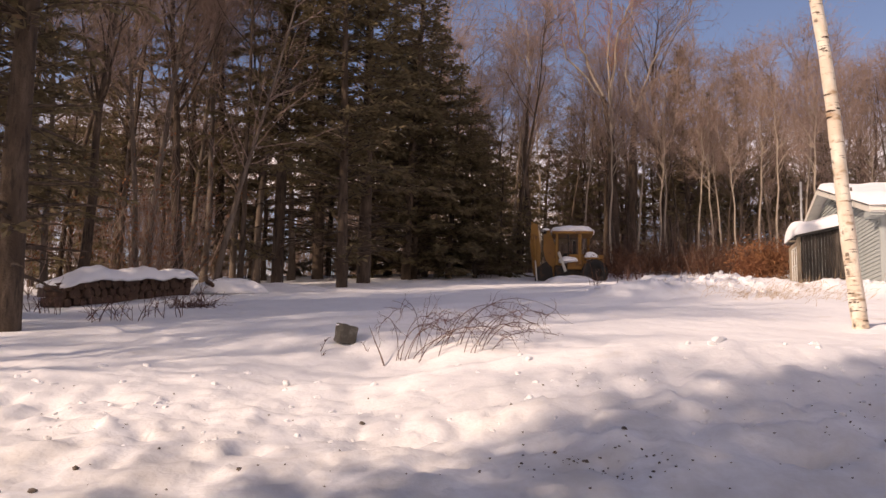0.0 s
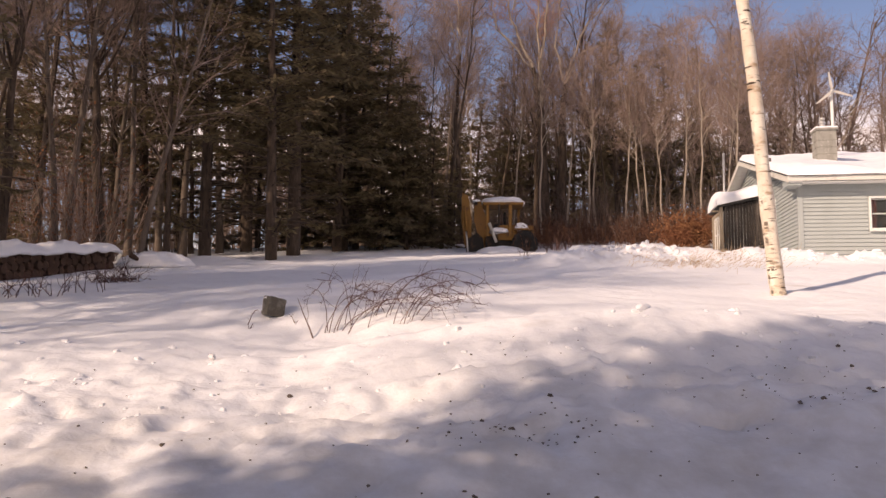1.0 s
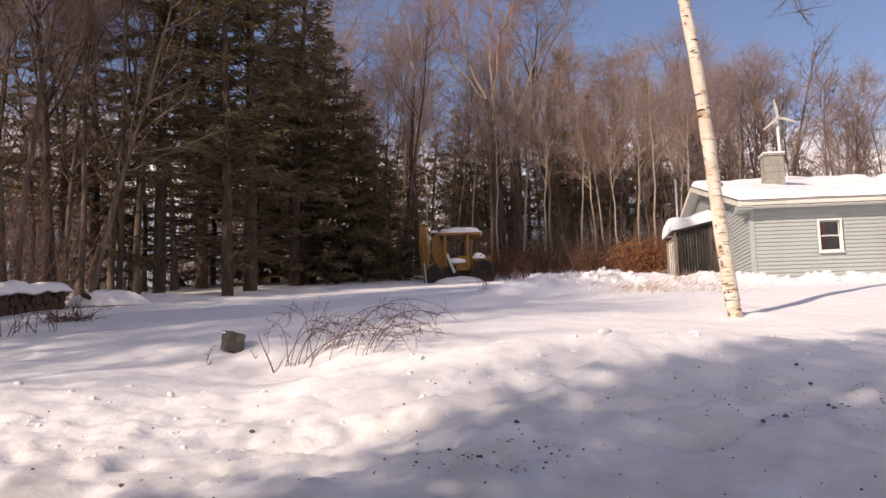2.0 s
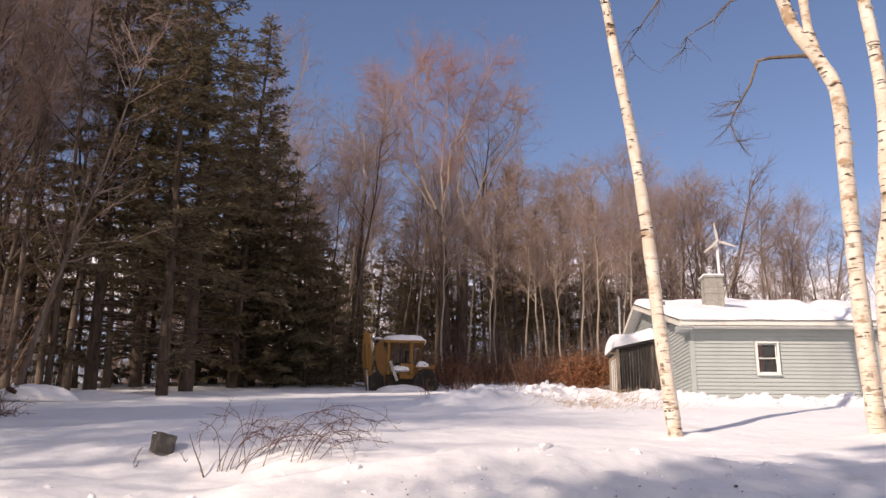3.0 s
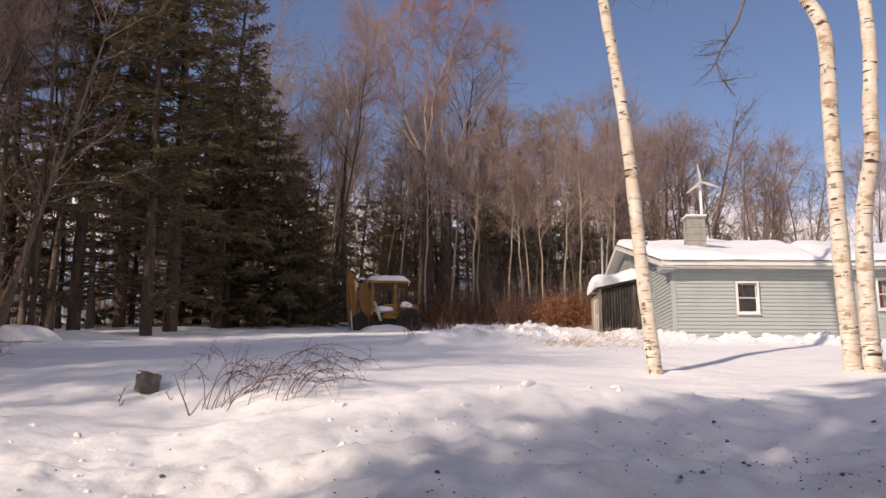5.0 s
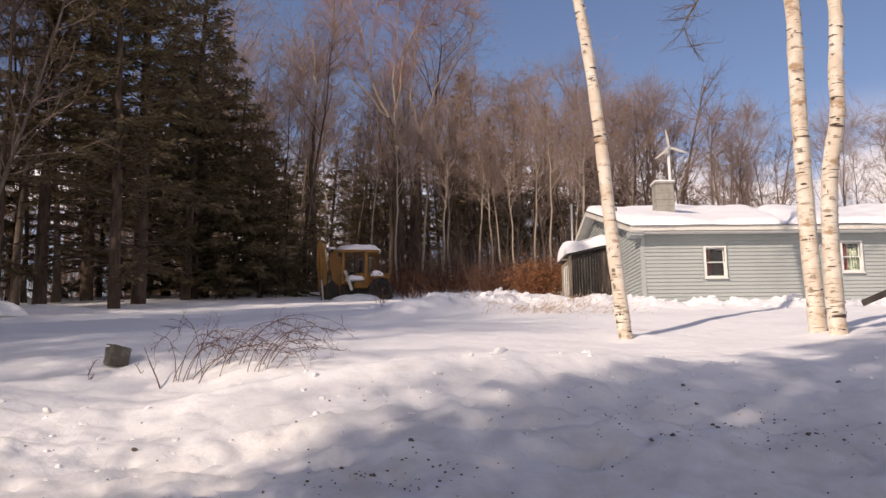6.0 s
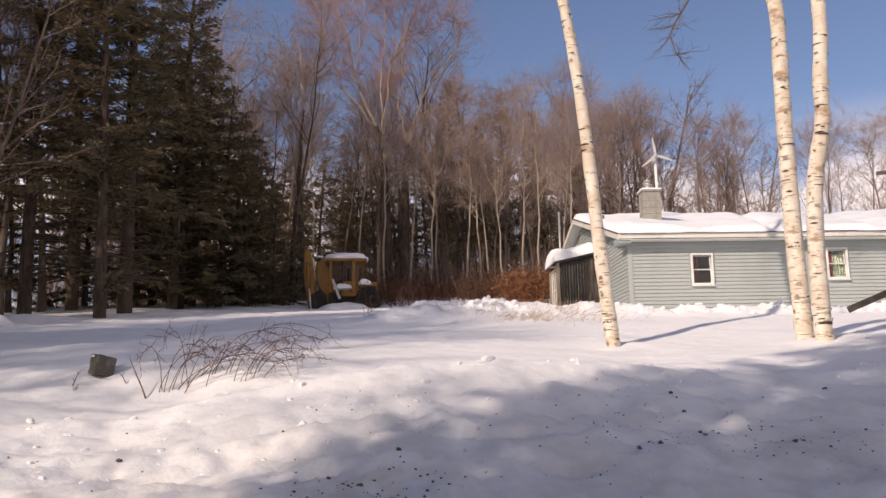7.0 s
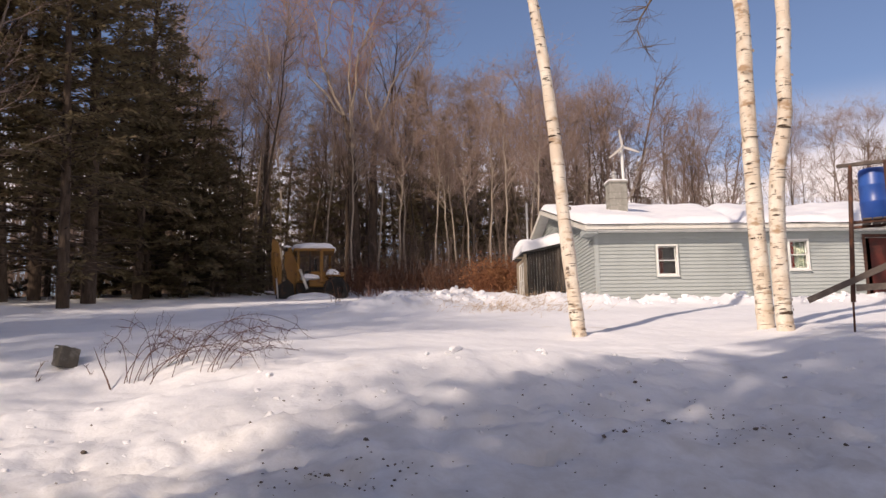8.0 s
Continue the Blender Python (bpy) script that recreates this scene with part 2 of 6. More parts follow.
gb = M_GLASS.node_tree.nodes["Principled BSDF"]
gb.inputs["Base Color"].default_value = (0.9, 0.95, 0.94, 1)
gb.inputs["Roughness"].default_value = 0.02
gb.inputs["Transmission Weight"].default_value = 1.0
gb.inputs["IOR"].default_value = 1.45
gb.inputs["Specular IOR Level"].default_value = 0.25


# ---- mesh helpers ----
def link(name, mesh, mat, parent=None, label=""):
    ob = new(name, mesh)
    if mat and not mesh.materials:
        mesh.materials.append(mat)
    if parent:
        ob.parent = parent
    return tagged(ob, label=label)


def part(name, bm, mat, parent=None, label="", smooth=False):
    """One mesh object from a bmesh, under a thing or a part."""
    mesh = bpy.data.meshes.new(name)
    bm.to_mesh(mesh)
    bm.free()
    if smooth:
        mesh.polygons.foreach_set("use_smooth", [True] * len(mesh.polygons))
    return link(name, mesh, mat, parent, label)


def empty(name, m=None):
    ob = new(name)
    ob.empty_display_size = 0.2
    if m is not None:
        ob.matrix_world = m
    return ob


class Soup:
    """Gathers tubes and blades into one mesh."""

    def __init__(self):
        self.v, self.f, self.n = [], [], 0

    def tube(self, pts, rad, k=4, cap=False):
        pts, rad = np.asarray(pts, float), np.asarray(rad, float)
        m = len(pts)
        tan = np.gradient(pts, axis=0)
        tan /= np.linalg.norm(tan, axis=1, keepdims=True) + 1e-9
        ref = np.array([0.0, 0.0, 1.0]) if abs(tan[0][2]) < 0.8 else np.array([1.0, 0.0, 0.0])
        a = np.cross(tan, ref)
        a /= np.linalg.norm(a, axis=1, keepdims=True) + 1e-9
        b = np.cross(tan, a)
        th = np.arange(k) * 2 * np.pi / k
        ring = pts[:, None] + rad[:, None, None] * (np.cos(th)[None, :, None] * a[:, None] + np.sin(th)[None, :, None] * b[:, None])
        i, j = np.meshgrid(np.arange(m - 1), np.arange(k), indexing="ij")
        j2 = (j + 1) % k
        quad = np.stack([i * k + j, i * k + j2, (i + 1) * k + j2, (i + 1) * k + j], -1).reshape(-1, 4) + self.n
        self.v.append(ring.reshape(-1, 3))
        self.f.append(quad)
        self.n += m * k
        if cap:
            for row, c in ((0, pts[0]), (m - 1, pts[-1])):
                self.v.append(c[None])
                base = self.n - m * k + row * k if row == 0 else self.n - 1 - k
                ids = np.arange(k)
                tri = np.stack([base + ids, base + (ids + 1) % k, np.full(k, self.n), np.full(k, self.n)], -1)
                self.f.append(tri)
                self.n += 1

    def blades(self, centre, along, across):
        """Diamond blades: arrays of centres, half lengths and half widths."""
        c, a, w = (np.asarray(q, float) for q in (centre, along, across))
        q = np.stack([c - a, c + w, c + a, c - w], 1).reshape(-1, 3)
        self.v.append(q)
        self.f.append(np.arange(len(q)).reshape(-1, 4) + self.n)
        self.n += len(q)

    def spikes(self, a, b, c, r):
        """Many thin bent twigs at once: arrays of foot, bend and tip; three sides, tapering to a point."""
        n = len(a)
        t = c - a
        u = np.cross(t, np.array([0.31, 0.87, 0.39]))
        u /= np.linalg.norm(u, axis=1, keepdims=True) + 1e-9
        v = np.cross(t, u)
        v /= np.linalg.norm(v, axis=1, keepdims=True) + 1e-9
        th = np.arange(3) * 2 * np.pi / 3
        off = np.cos(th)[None, :, None] * u[:, None] + np.sin(th)[None, :, None] * v[:, None]
        r = np.broadcast_to(np.asarray(r, float), (n,))[:, None, None]
        self.v.append(np.concatenate([a[:, None] + off * r, b[:, None] + off * r * 0.7, c[:, None]], 1).reshape(-1, 3))
        quad = np.array([(0, 1, 4, 3), (1, 2, 5, 4), (2, 0, 3, 5), (3, 4, 6, 6), (4, 5, 6, 6), (5, 3, 6, 6)])
        self.f.append((quad[None] + (np.arange(n) * 7)[:, None, None]).reshape(-1, 4) + self.n)
        self.n += n * 7

    def fan(self, rng, a, d, each, angle, length, r, lift=0.0):
        """Twigs leaving points a, whose wood runs along d; gives the bends, tips and ways of the new ones."""
        a, d = np.repeat(np.asarray(a), each, 0), np.repeat(np.asarray(d), each, 0)
        n = len(a)
        d = d / (np.linalg.norm(d, axis=1, keepdims=True) + 1e-9)
        side = np.cross(d, rng.normal(0, 1, (n, 3)))
        side /= np.linalg.norm(side, axis=1, keepdims=True) + 1e-9
        t = rng.uniform(*angle, (n, 1))
        w = d * np.cos(t) + side * np.sin(t)
        ln = rng.uniform(*length, (n, 1))
        b = a + w * ln * 0.5
        w2 = w + rng.normal(0, 0.22, (n, 3)) + np.array([0, 0, lift])
        c = b + w2 * ln * 0.5
        self.spikes(a, b, c, r)
        return np.concatenate([b, c]), np.concatenate([w, w2])

    def mesh(self, name, smooth=True):
        v, f = np.concatenate(self.v), np.concatenate(self.f)
        me = bpy.data.meshes.new(name)
        tri = f[:, 2] == f[:, 3]
        faces = [tuple(q) for q in f[~tri].tolist()] + [tuple(q[:3]) for q in f[tri].tolist()]
        me.from_pydata(v.tolist(), [], faces)
        if smooth:
            me.polygons.foreach_set("use_smooth", [True] * len(me.polygons))
        return me


def box(bm, c, s, rot=None, bevel=0.0):
    """A box with bevelled edges into bm: centre, size, turn."""
    made = bmesh.ops.create_cube(bm, size=1.0)["verts"]
    m = Matrix.Translation(c) @ (rot.to_4x4() if rot else Matrix()) @ Matrix.Diagonal((*s, 1))
    bmesh.ops.transform(bm, matrix=m, verts=made)
    if bevel:
        edges = {e for v in made for e in v.link_edges}
        bmesh.ops.bevel(bm, geom=list(edges), offset=bevel, segments=2, affect="EDGES", profile=0.6)
    return bm


def beam(bm, a, b, w, h, bevel=0.01, up=(0, 0, 1)):
    """A bar of section w x h from a to b."""
    a, b = Vector(a), Vector(b)
    y = (b - a).normalized()
    x = y.cross(Vector(up)).normalized()
    z = x.cross(y)
    rot = Matrix((x, y, z)).transposed()
    return box(bm, (a + b) / 2, (w, (b - a).length, h), rot, bevel)


def cyl(bm, a, b, r, r2=None, k=16, bevel=0.0):
    a, b = Vector(a), Vector(b)
    rot = (b - a).to_track_quat("Z", "Y").to_matrix().to_4x4()
    made = bmesh.ops.create_cone(bm, cap_ends=True, segments=k, radius1=r, radius2=r if r2 is None else r2, depth=(b - a).length,
                                 matrix=Matrix.Translation((a + b) / 2) @ rot)["verts"]
    if bevel:
        rim = [e for e in {e for v in made for e in v.link_edges} if any(len(f.verts) > 4 for f in e.link_faces)]
        bmesh.ops.bevel(bm, geom=rim, offset=bevel, segments=2, affect="EDGES")
    return bm


def prism(bm, pts, thick):
    """A plate: outline of points in order, pushed along a vector."""
    t = Vector(thick)
    a = [bm.verts.new(Vector(p)) for p in pts]
    b = [bm.verts.new(Vector(p) + t) for p in pts]
    n = len(a)
    bm.faces.new(a)
    bm.faces.new(b[::-1])
    for i in range(n):
        bm.faces.new((a[(i + 1) % n], a[i], b[i], b[(i + 1) % n]))
    bmesh.ops.recalc_face_normals(bm, faces=bm.faces)
    return bm


def fbm(x, y, scale, octaves=4, gain=0.5, z=0.0):
    s, amp = 0.0, 1.0
    for _ in range(octaves):
        s += amp * noise.noise(Vector((x * scale, y * scale, z)))
        scale, amp = scale * 2.03, amp * gain
    return s


# ---- ground ----
CREST_X = (-14, -9, -4.9, -2.7, -1.0, 0.83, 2.1, 3.3, 4.6, 6.1, 7.8, 9.0, 12, 18)
CREST_Z = (1.6, 1.55, 1.49, 1.40, 1.36, 1.71, 1.91, 1.97, 1.92, 1.80, 1.82, 1.96, 2.08, 2.2)
ROAD_Z = 0.42


def field(x, y):
    """The snow field, which rises away from the road and flattens in the wood."""
    far = max(0.0, y - 38.0)
    return 2.0 + 0.14 * (min(y, 38.0) - 12.4) + 0.085 * min(far, 60.0) + 0.02 * max(0.0, min(far, 400) - 60.0) + 0.035 * (max(-30.0, min(40.0, x)) + 1.0)


def crest_y(x):
    return 10.15 - 0.07 * x


def bump_at(x, y, cx, cy, rx, ry):
    return math.exp(-((x - cx) / rx) ** 2 - ((y - cy) / ry) ** 2)


HOUSE_C, HOUSE_YAW = Vector((11.02, 21.43, 0)), radians(-13)
HU = Vector((math.cos(HOUSE_YAW), math.sin(HOUSE_YAW), 0))
HB = Vector((-math.sin(HOUSE_YAW), math.cos(HOUSE_YAW), 0))


# dents left by falling lumps in the face of the bank: x, y, radius, depth
DENTS = ((1.36, 7.85, 0.09, 0.10), (1.42, 7.68, 0.07, 0.07), (1.38, 7.05, 0.13, 0.12), (0.55, 6.95, 0.07, 0.08), (2.3, 7.6, 0.16, 0.07), (3.1, 7.2, 0.12, 0.06), (-0.9, 7.4, 0.10, 0.06), (-1.7, 7.9, 0.12, 0.06), (4.2, 8.1, 0.14, 0.07),
         (4.9, 7.5, 0.10, 0.07), (2.0, 8.7, 0.13, 0.06), (0.2, 8.3, 0.10, 0.06), (-2.6, 8.4, 0.12, 0.06), (5.4, 8.6, 0.12, 0.06), (3.6, 8.9, 0.10, 0.05))


def ground_z(x, y):
    edge = 6.0 - 0.05 * x + 0.12 * noise.noise(Vector((x * 0.9, 3.1, 0)))
    yc = crest_y(x)
    crest = float(np.interp(x, CREST_X, CREST_Z))
    lump = fbm(x, y, 0.55, 3)
    small = fbm(x, y, 2.3, 3, z=4.0)
    clod = max(0.0, fbm(x, y, 5.5, 2, z=9.0) - 0.25)
    pit = max(0.0, fbm(x, y, 3.1, 2, z=21.0) - 0.38)
    if y < edge:
        verge = max(0.0, 1 - (edge - y) / 0.35)
        if y < -1.2:                                     # the far verge, behind the lane
            k = min(1.0, (-1.2 - y) / 3.0)
            return ROAD_Z + 0.9 * k * k * (3 - 2 * k) + 0.05 * lump * k
        return ROAD_Z + 0.05 * verge * verge
    dent = 0.0
    for cx, cy, r, d in DENTS:
        if abs(x - cx) < 3 * r and abs(y - cy) < 3 * r:
            dent += d * bump_at(x, y, cx, cy, r, r * 1.2)
    if y < yc:
        t = (y - edge) / (yc - edge)
        rise = t ** 0.85 * (1 - 0.10 * math.sin(t * math.pi))
        rough = math.sin(min(1, t * 1.15) * math.pi) ** 0.5
        return ROAD_Z + 0.05 + (crest - ROAD_Z - 0.05) * rise + rough * (0.12 * lump + 0.06 * small + 0.07 * clod - 0.24 * pit) + 0.05 * small * t - dent
    base = field(x, y)
    k = (y - yc) / 1.15
    over = crest - field(x, yc)
    z = base + (over * math.exp(-k * k) if over > 0 else over * math.sqrt(max(0.0, 1 - (y - yc) / 2.4)))
    z -= 0.15 * bump_at(x, y, 0.2, 11.35, 2.3, 0.8) + 0.19 * bump_at(x, y, 7.5, 13.8, 3.6, 2.6) + 0.17 * bump_at(x, y, 4.5, 32.3, 4.0, 3.2)
    # old wheel tracks and drift lines across the field
    for ax, ay, slope, lo, hi, d in ((0.5, 15.5, 0.92, -2.0, 5.2, 0.09), (0.5, 18.3, 0.85, -3.0, 5.0, 0.07), (-3.0, 14.2, 0.25, -8.0, 2.0, 0.05), (-2.0, 22.0, 0.30, -7.0, 6.0, 0.06)):
        if lo - 1 < x < hi + 1:
            off = y - (ay + slope * (x - ax) + 0.5 * noise.noise(Vector((x * 0.4, ay, 0))))
            z += d * (0.8 / (1 + math.exp(-off / 0.16)) - 1.1 * math.exp(-(off / 0.22) ** 2)) * max(0.0, min(1.0, x - lo + 1, hi + 1 - x)) * math.exp(-max(0.0, off) / 1.6)
    near = math.exp(-k * 0.55)
    z += near * (0.06 * lump + 0.035 * small + 0.05 * clod - 0.10 * pit) + (1 - near) * (0.035 * lump + 0.008 * small)
    # ploughed heap beside the house, and the shovelled ridge along its front
    for cx, cy, rx, ry, h in ((5.4, 21.2, 1.5, 1.0, 0.30), (6.9, 22.3, 1.5, 1.1, 0.26), (8.2, 22.3, 1.2, 1.0, 0.22), (9.0, 20.8, 1.1, 0.8, 0.20), (4.5, 20.6, 1.0, 0.6, 0.2)):
        g = bump_at(x, y, cx, cy, rx, ry)
        if g > 0.01:
            z += h * g * (1 + 0.55 * fbm(x, y, 1.6, 3, z=2.0)) + 0.10 * g * clod
    d = Vector((x, y, 0)) - HOUSE_C
    a, b = d.dot(HU), d.dot(HB)
    if -2.5 < a < 12 and -4 < b < 2:
        g = math.exp(-((b + 0.9) / 0.62) ** 2) * min(1.0, (a + 2.5) / 2.0)
        z += g * (0.17 + 0.24 * max(-0.5, fbm(x, y, 1.3, 2, z=6.0)) + 0.20 * clod)
    for cx, cy, r, h in ((7.35, 14.5, 0.6, 0.05), (10.8, 13.1, 0.9, 0.08), (-0.75, 12.45, 0.55, 0.10), (0.3, 12.1, 0.5, 0.14), (-5.0, 26.0, 1.2, 0.2), (-8.0, 16.2, 0.9, 0.16)):
        z += h * bump_at(x, y, cx, cy, r, r * 0.8)
    return z


def steps(marks):
    """Grid lines from (place, spacing) marks."""
    out = [marks[0][0]]
    for (a, s0), (b, s1) in zip(marks, marks[1:]):
        while out[-1] < b - 1e-6:
            k = (out[-1] - a) / (b - a)
            out.append(min(b, out[-1] + s0 + (s1 - s0) * max(0.0, k)))
    return out


gx = steps([(-500, 90), (-60, 12), (-16, 0.9), (-9, 0.16), (-5, 0.07), (8, 0.07), (13, 0.12), (20, 0.6), (60, 10), (600, 90)])
gy = steps([(-300, 60), (-30, 5), (-4, 0.6), (5.2, 0.5), (5.6, 0.075), (12.6, 0.06), (18, 0.13), (25, 0.13), (36, 0.3), (60, 3), (120, 20), (800, 120)])
verts = [(x, y, ground_z(x, y)) for y in gy for x in gx]
nx = len(gx)
faces = [(j * nx + i, j * nx + i + 1, (j + 1) * nx + i + 1, (j + 1) * nx + i) for j in range(len(gy) - 1) for i in range(nx - 1)]
gm = bpy.data.meshes.new("ground")
gm.from_pydata(verts, [], faces)
gm.polygons.foreach_set("use_smooth", [True] * len(gm.polygons))
ground = tagged(link("ground", gm, M_SNOW), "rolling snow-covered yard with a ploughed roadside bank", "snow", kind="structure")

# the lane: a crowned strip of asphalt, its ragged edge against the bank
rm = bpy.data.meshes.new("road")
rx_, ry_ = np.arange(-40, 40.01, 0.25), (-0.6, 0.6, 2.0, 3.6, 5.0, 0)
rv = []
for x in rx_:
    for k, y in enumerate(ry_):
        yy = 6.05 - 0.05 * x + 0.10 * noise.noise(Vector((x * 1.7, 8.0, 0))) if k == 5 else y - 0.05 * x
        rv.append((x, yy, ROAD_Z + 0.025 - 0.012 * abs(yy - 3) / 4))
rm.from_pydata(rv, [], [(i * 6 + k, (i + 1) * 6 + k, (i + 1) * 6 + k + 1, i * 6 + k + 1) for i in range(len(rx_) - 1) for k in range(5)])
tagged(link("road", rm, M_ROAD), "narrow dark asphalt lane at the foot of a snowbank", "road", kind="structure")


# ---- the house ----
H_M = Matrix.Translation(HOUSE_C) @ Matrix.Rotation(HOUSE_YAW, 4, "Z")
house = tagged(empty("house", H_M), "single-storey pale grey vinyl-sided house with snowy roof", "house")
L_H, D_H, Z0, ZE, ZR = 11.5, 12.0, 2.4, 5.80, 7.40        # length, depth, foot, eave, ridge
WINS = ((1.70, 4.42, 2.31, 5.30), (5.47, 4.54, 6.07, 5.42))
DOORS = ((7.72, 3.4, 8.62, 5.45),)


def wall_with_holes(bm, a, b, z0, z1, holes, y0, y1):
    """A wall along x between a and b, y0 to y1 thick, with openings (x0, z0, x1, z1)."""
    x = a
    for h in sorted(holes):
        box(bm, ((x + h[0]) / 2, (y0 + y1) / 2, (z0 + z1) / 2), (h[0] - x, y1 - y0, z1 - z0))
        box(bm, ((h[0] + h[2]) / 2, (y0 + y1) / 2, (z0 + h[1]) / 2), (h[2] - h[0], y1 - y0, h[1] - z0))
        box(bm, ((h[0] + h[2]) / 2, (y0 + y1) / 2, (h[3] + z1) / 2), (h[2] - h[0], y1 - y0, z1 - h[3]))
        x = h[2]
    box(bm, ((x + b) / 2, (y0 + y1) / 2, (z0 + z1) / 2), (b - x, y1 - y0, z1 - z0))
    return bm


def lap(bm, a, b, z, drop, y=0.0):
    """One course of lap siding on a front wall: its lower edge stands proud."""
    p = [bm.verts.new(q) for q in ((a, y - 0.004, z + drop), (b, y - 0.004, z + drop), (b, y - 0.030, z), (a, y - 0.030, z), (b, y, z - 0.001), (a, y, z - 0.001))]
    bm.faces.new((p[3], p[2], p[1], p[0]))
    bm.faces.new((p[5], p[4], p[2], p[3]))


# outer walls
part("wall_front", wall_with_holes(bmesh.new(), 0, L_H, Z0, ZE, WINS + DOORS, 0.0, 0.15), M_SIDING, house)
part("wall_back", box(bmesh.new(), (L_H / 2, D_H - 0.075, (Z0 + ZE) / 2), (L_H, 0.15, ZE - Z0)), M_SIDING, house)
for name, x in (("wall_end", 0.0), ("wall_end", L_H - 0.15)):
    bm = bmesh.new()
    prism(bm, [(x, 0.15, Z0), (x, D_H - 0.15, Z0), (x, D_H - 0.15, ZE), (x, D_H / 2, ZR - 0.05), (x, 0.15, ZE)], (0.15, 0, 0))
    part(name, bm, M_SIDING, house)
# lap courses, one mesh a wall
bm = bmesh.new()
COURSE = 0.102
z = 3.0
while z < ZE - 0.02:
    x = 0.09
    for h in sorted(WINS + DOORS):
        if h[1] - 0.06 < z + COURSE and z < h[3] + 0.06:
            lap(bm, x, h[0] - 0.05, z, COURSE)
            x = h[2] + 0.05
    lap(bm, x, L_H - 0.09, z, COURSE)
    z += COURSE
part("siding", bm, M_SIDING, house)
bm = bmesh.new()
z = 3.0
while z < ZR - 0.3:
    inset = max(0.0, (z + COURSE - ZE) / (ZR - ZE) * D_H / 2) if z + COURSE > ZE else 0.0
    y0, y1 = 0.09 + inset, D_H - 0.09 - inset
    if y1 > y0 + 0.2:
        p = [bm.verts.new(q) for q in ((-0.004, y1, z + COURSE), (-0.004, y0, z + COURSE), (-0.03, y0, z), (-0.03, y1, z), (0, y0, z), (0, y1, z))]
        bm.faces.new((p[0], p[1], p[2], p[3]))
        bm.faces.new((p[3], p[2], p[4], p[5]))
    z += COURSE
part("siding", bm, M_SIDING, house)
for x, y in ((0, 0), (L_H, 0), (0, D_H)):
    bm = bmesh.new()
    sx, sy = (1 if x == 0 else -1), (1 if y == 0 else -1)
    box(bm, (x + sx * 0.035, y - sy * 0.017, (Z0 + ZE) / 2), (0.10, 0.04, ZE - Z0 - 0.02), bevel=0.006)
    box(bm, (x - sx * 0.017, y + sy * 0.045, (Z0 + ZE) / 2), (0.04, 0.085, ZE - Z0 - 0.02), bevel=0.006)
    part("corner_board", bm, M_SIDING, house)

# roof: two slopes with thickness, boxed eaves, fascia and a dark drip edge
OV, SIDE = 0.42, 0.34
pitch = math.atan2(ZR - ZE, D_H / 2)
for sgn in (0, 1):
    bm = bmesh.new()
    run = (D_H / 2 + OV) / math.cos(pitch)
    rot = Matrix.Rotation(pitch if sgn == 0 else -pitch, 3, "X")
    mid_y = (D_H / 2 - OV) / 2 if sgn == 0 else D_H - (D_H / 2 - OV) / 2
    mid_z = ZR - (D_H / 2 + OV) / 2 * math.tan(pitch) + 0.06
    box(bm, (L_H / 2, mid_y, mid_z), (L_H + 2 * SIDE, run, 0.10), rot)
    part("roof", bm, M_SHINGLE, house, "dark shingled roof slope")
z_f = ZR - (D_H / 2 + OV) * math.tan(pitch)
bm = bmesh.new()
box(bm, (L_H / 2, -OV - 0.012, z_f + 0.045), (L_H + 2 * SIDE, 0.025, 0.13), bevel=0.004)
part("fascia", bm, M_FASCIA, house, "dingy white fascia board")
part("drip_edge", box(bmesh.new(), (L_H / 2, -OV - 0.03, z_f + 0.125), (L_H + 2 * SIDE, 0.07, 0.018)), M_DRIP, house)
part("soffit", box(bmesh.new(), (L_H / 2, -OV / 2 - 0.02, z_f - 0.045), (L_H + 2 * SIDE - 0.1, OV - 0.06, 0.02)), M_TRIM, house)
for y0, y1 in ((-OV, D_H / 2), (D_H + OV, D_H / 2)):
    bm = bmesh.new()
    beam(bm, (-SIDE - 0.012, y0, z_f + 0.03), (-SIDE - 0.012, y1, ZR + 0.03), 0.025, 0.17, 0.004)
    part("rake_board", bm, M_FASCIA, house)
bm = bmesh.new()
beam(bm, (-SIDE - 0.03, -OV, z_f + 0.125), (-SIDE - 0.03, D_H / 2, ZR + 0.125), 0.05, 0.018, 0)
part("drip_edge", bm, M_DRIP, house)
for y0, y1 in ((-OV, D_H / 2), (D_H + OV, D_H / 2)):
    bm = bmesh.new()
    beam(bm, (-SIDE / 2, y0, z_f - 0.035), (-SIDE / 2, y1, ZR - 0.035), SIDE, 0.02, 0)
    part("rake_soffit", bm, M_TRIM, house)
# a short boxed return under the gable's eave
part("eave_return", box(bmesh.new(), (-SIDE / 2, -0.05, ZE - 0.15), (SIDE, 2 * OV - 0.2, 0.16), bevel=0.01), M_SIDING, house)


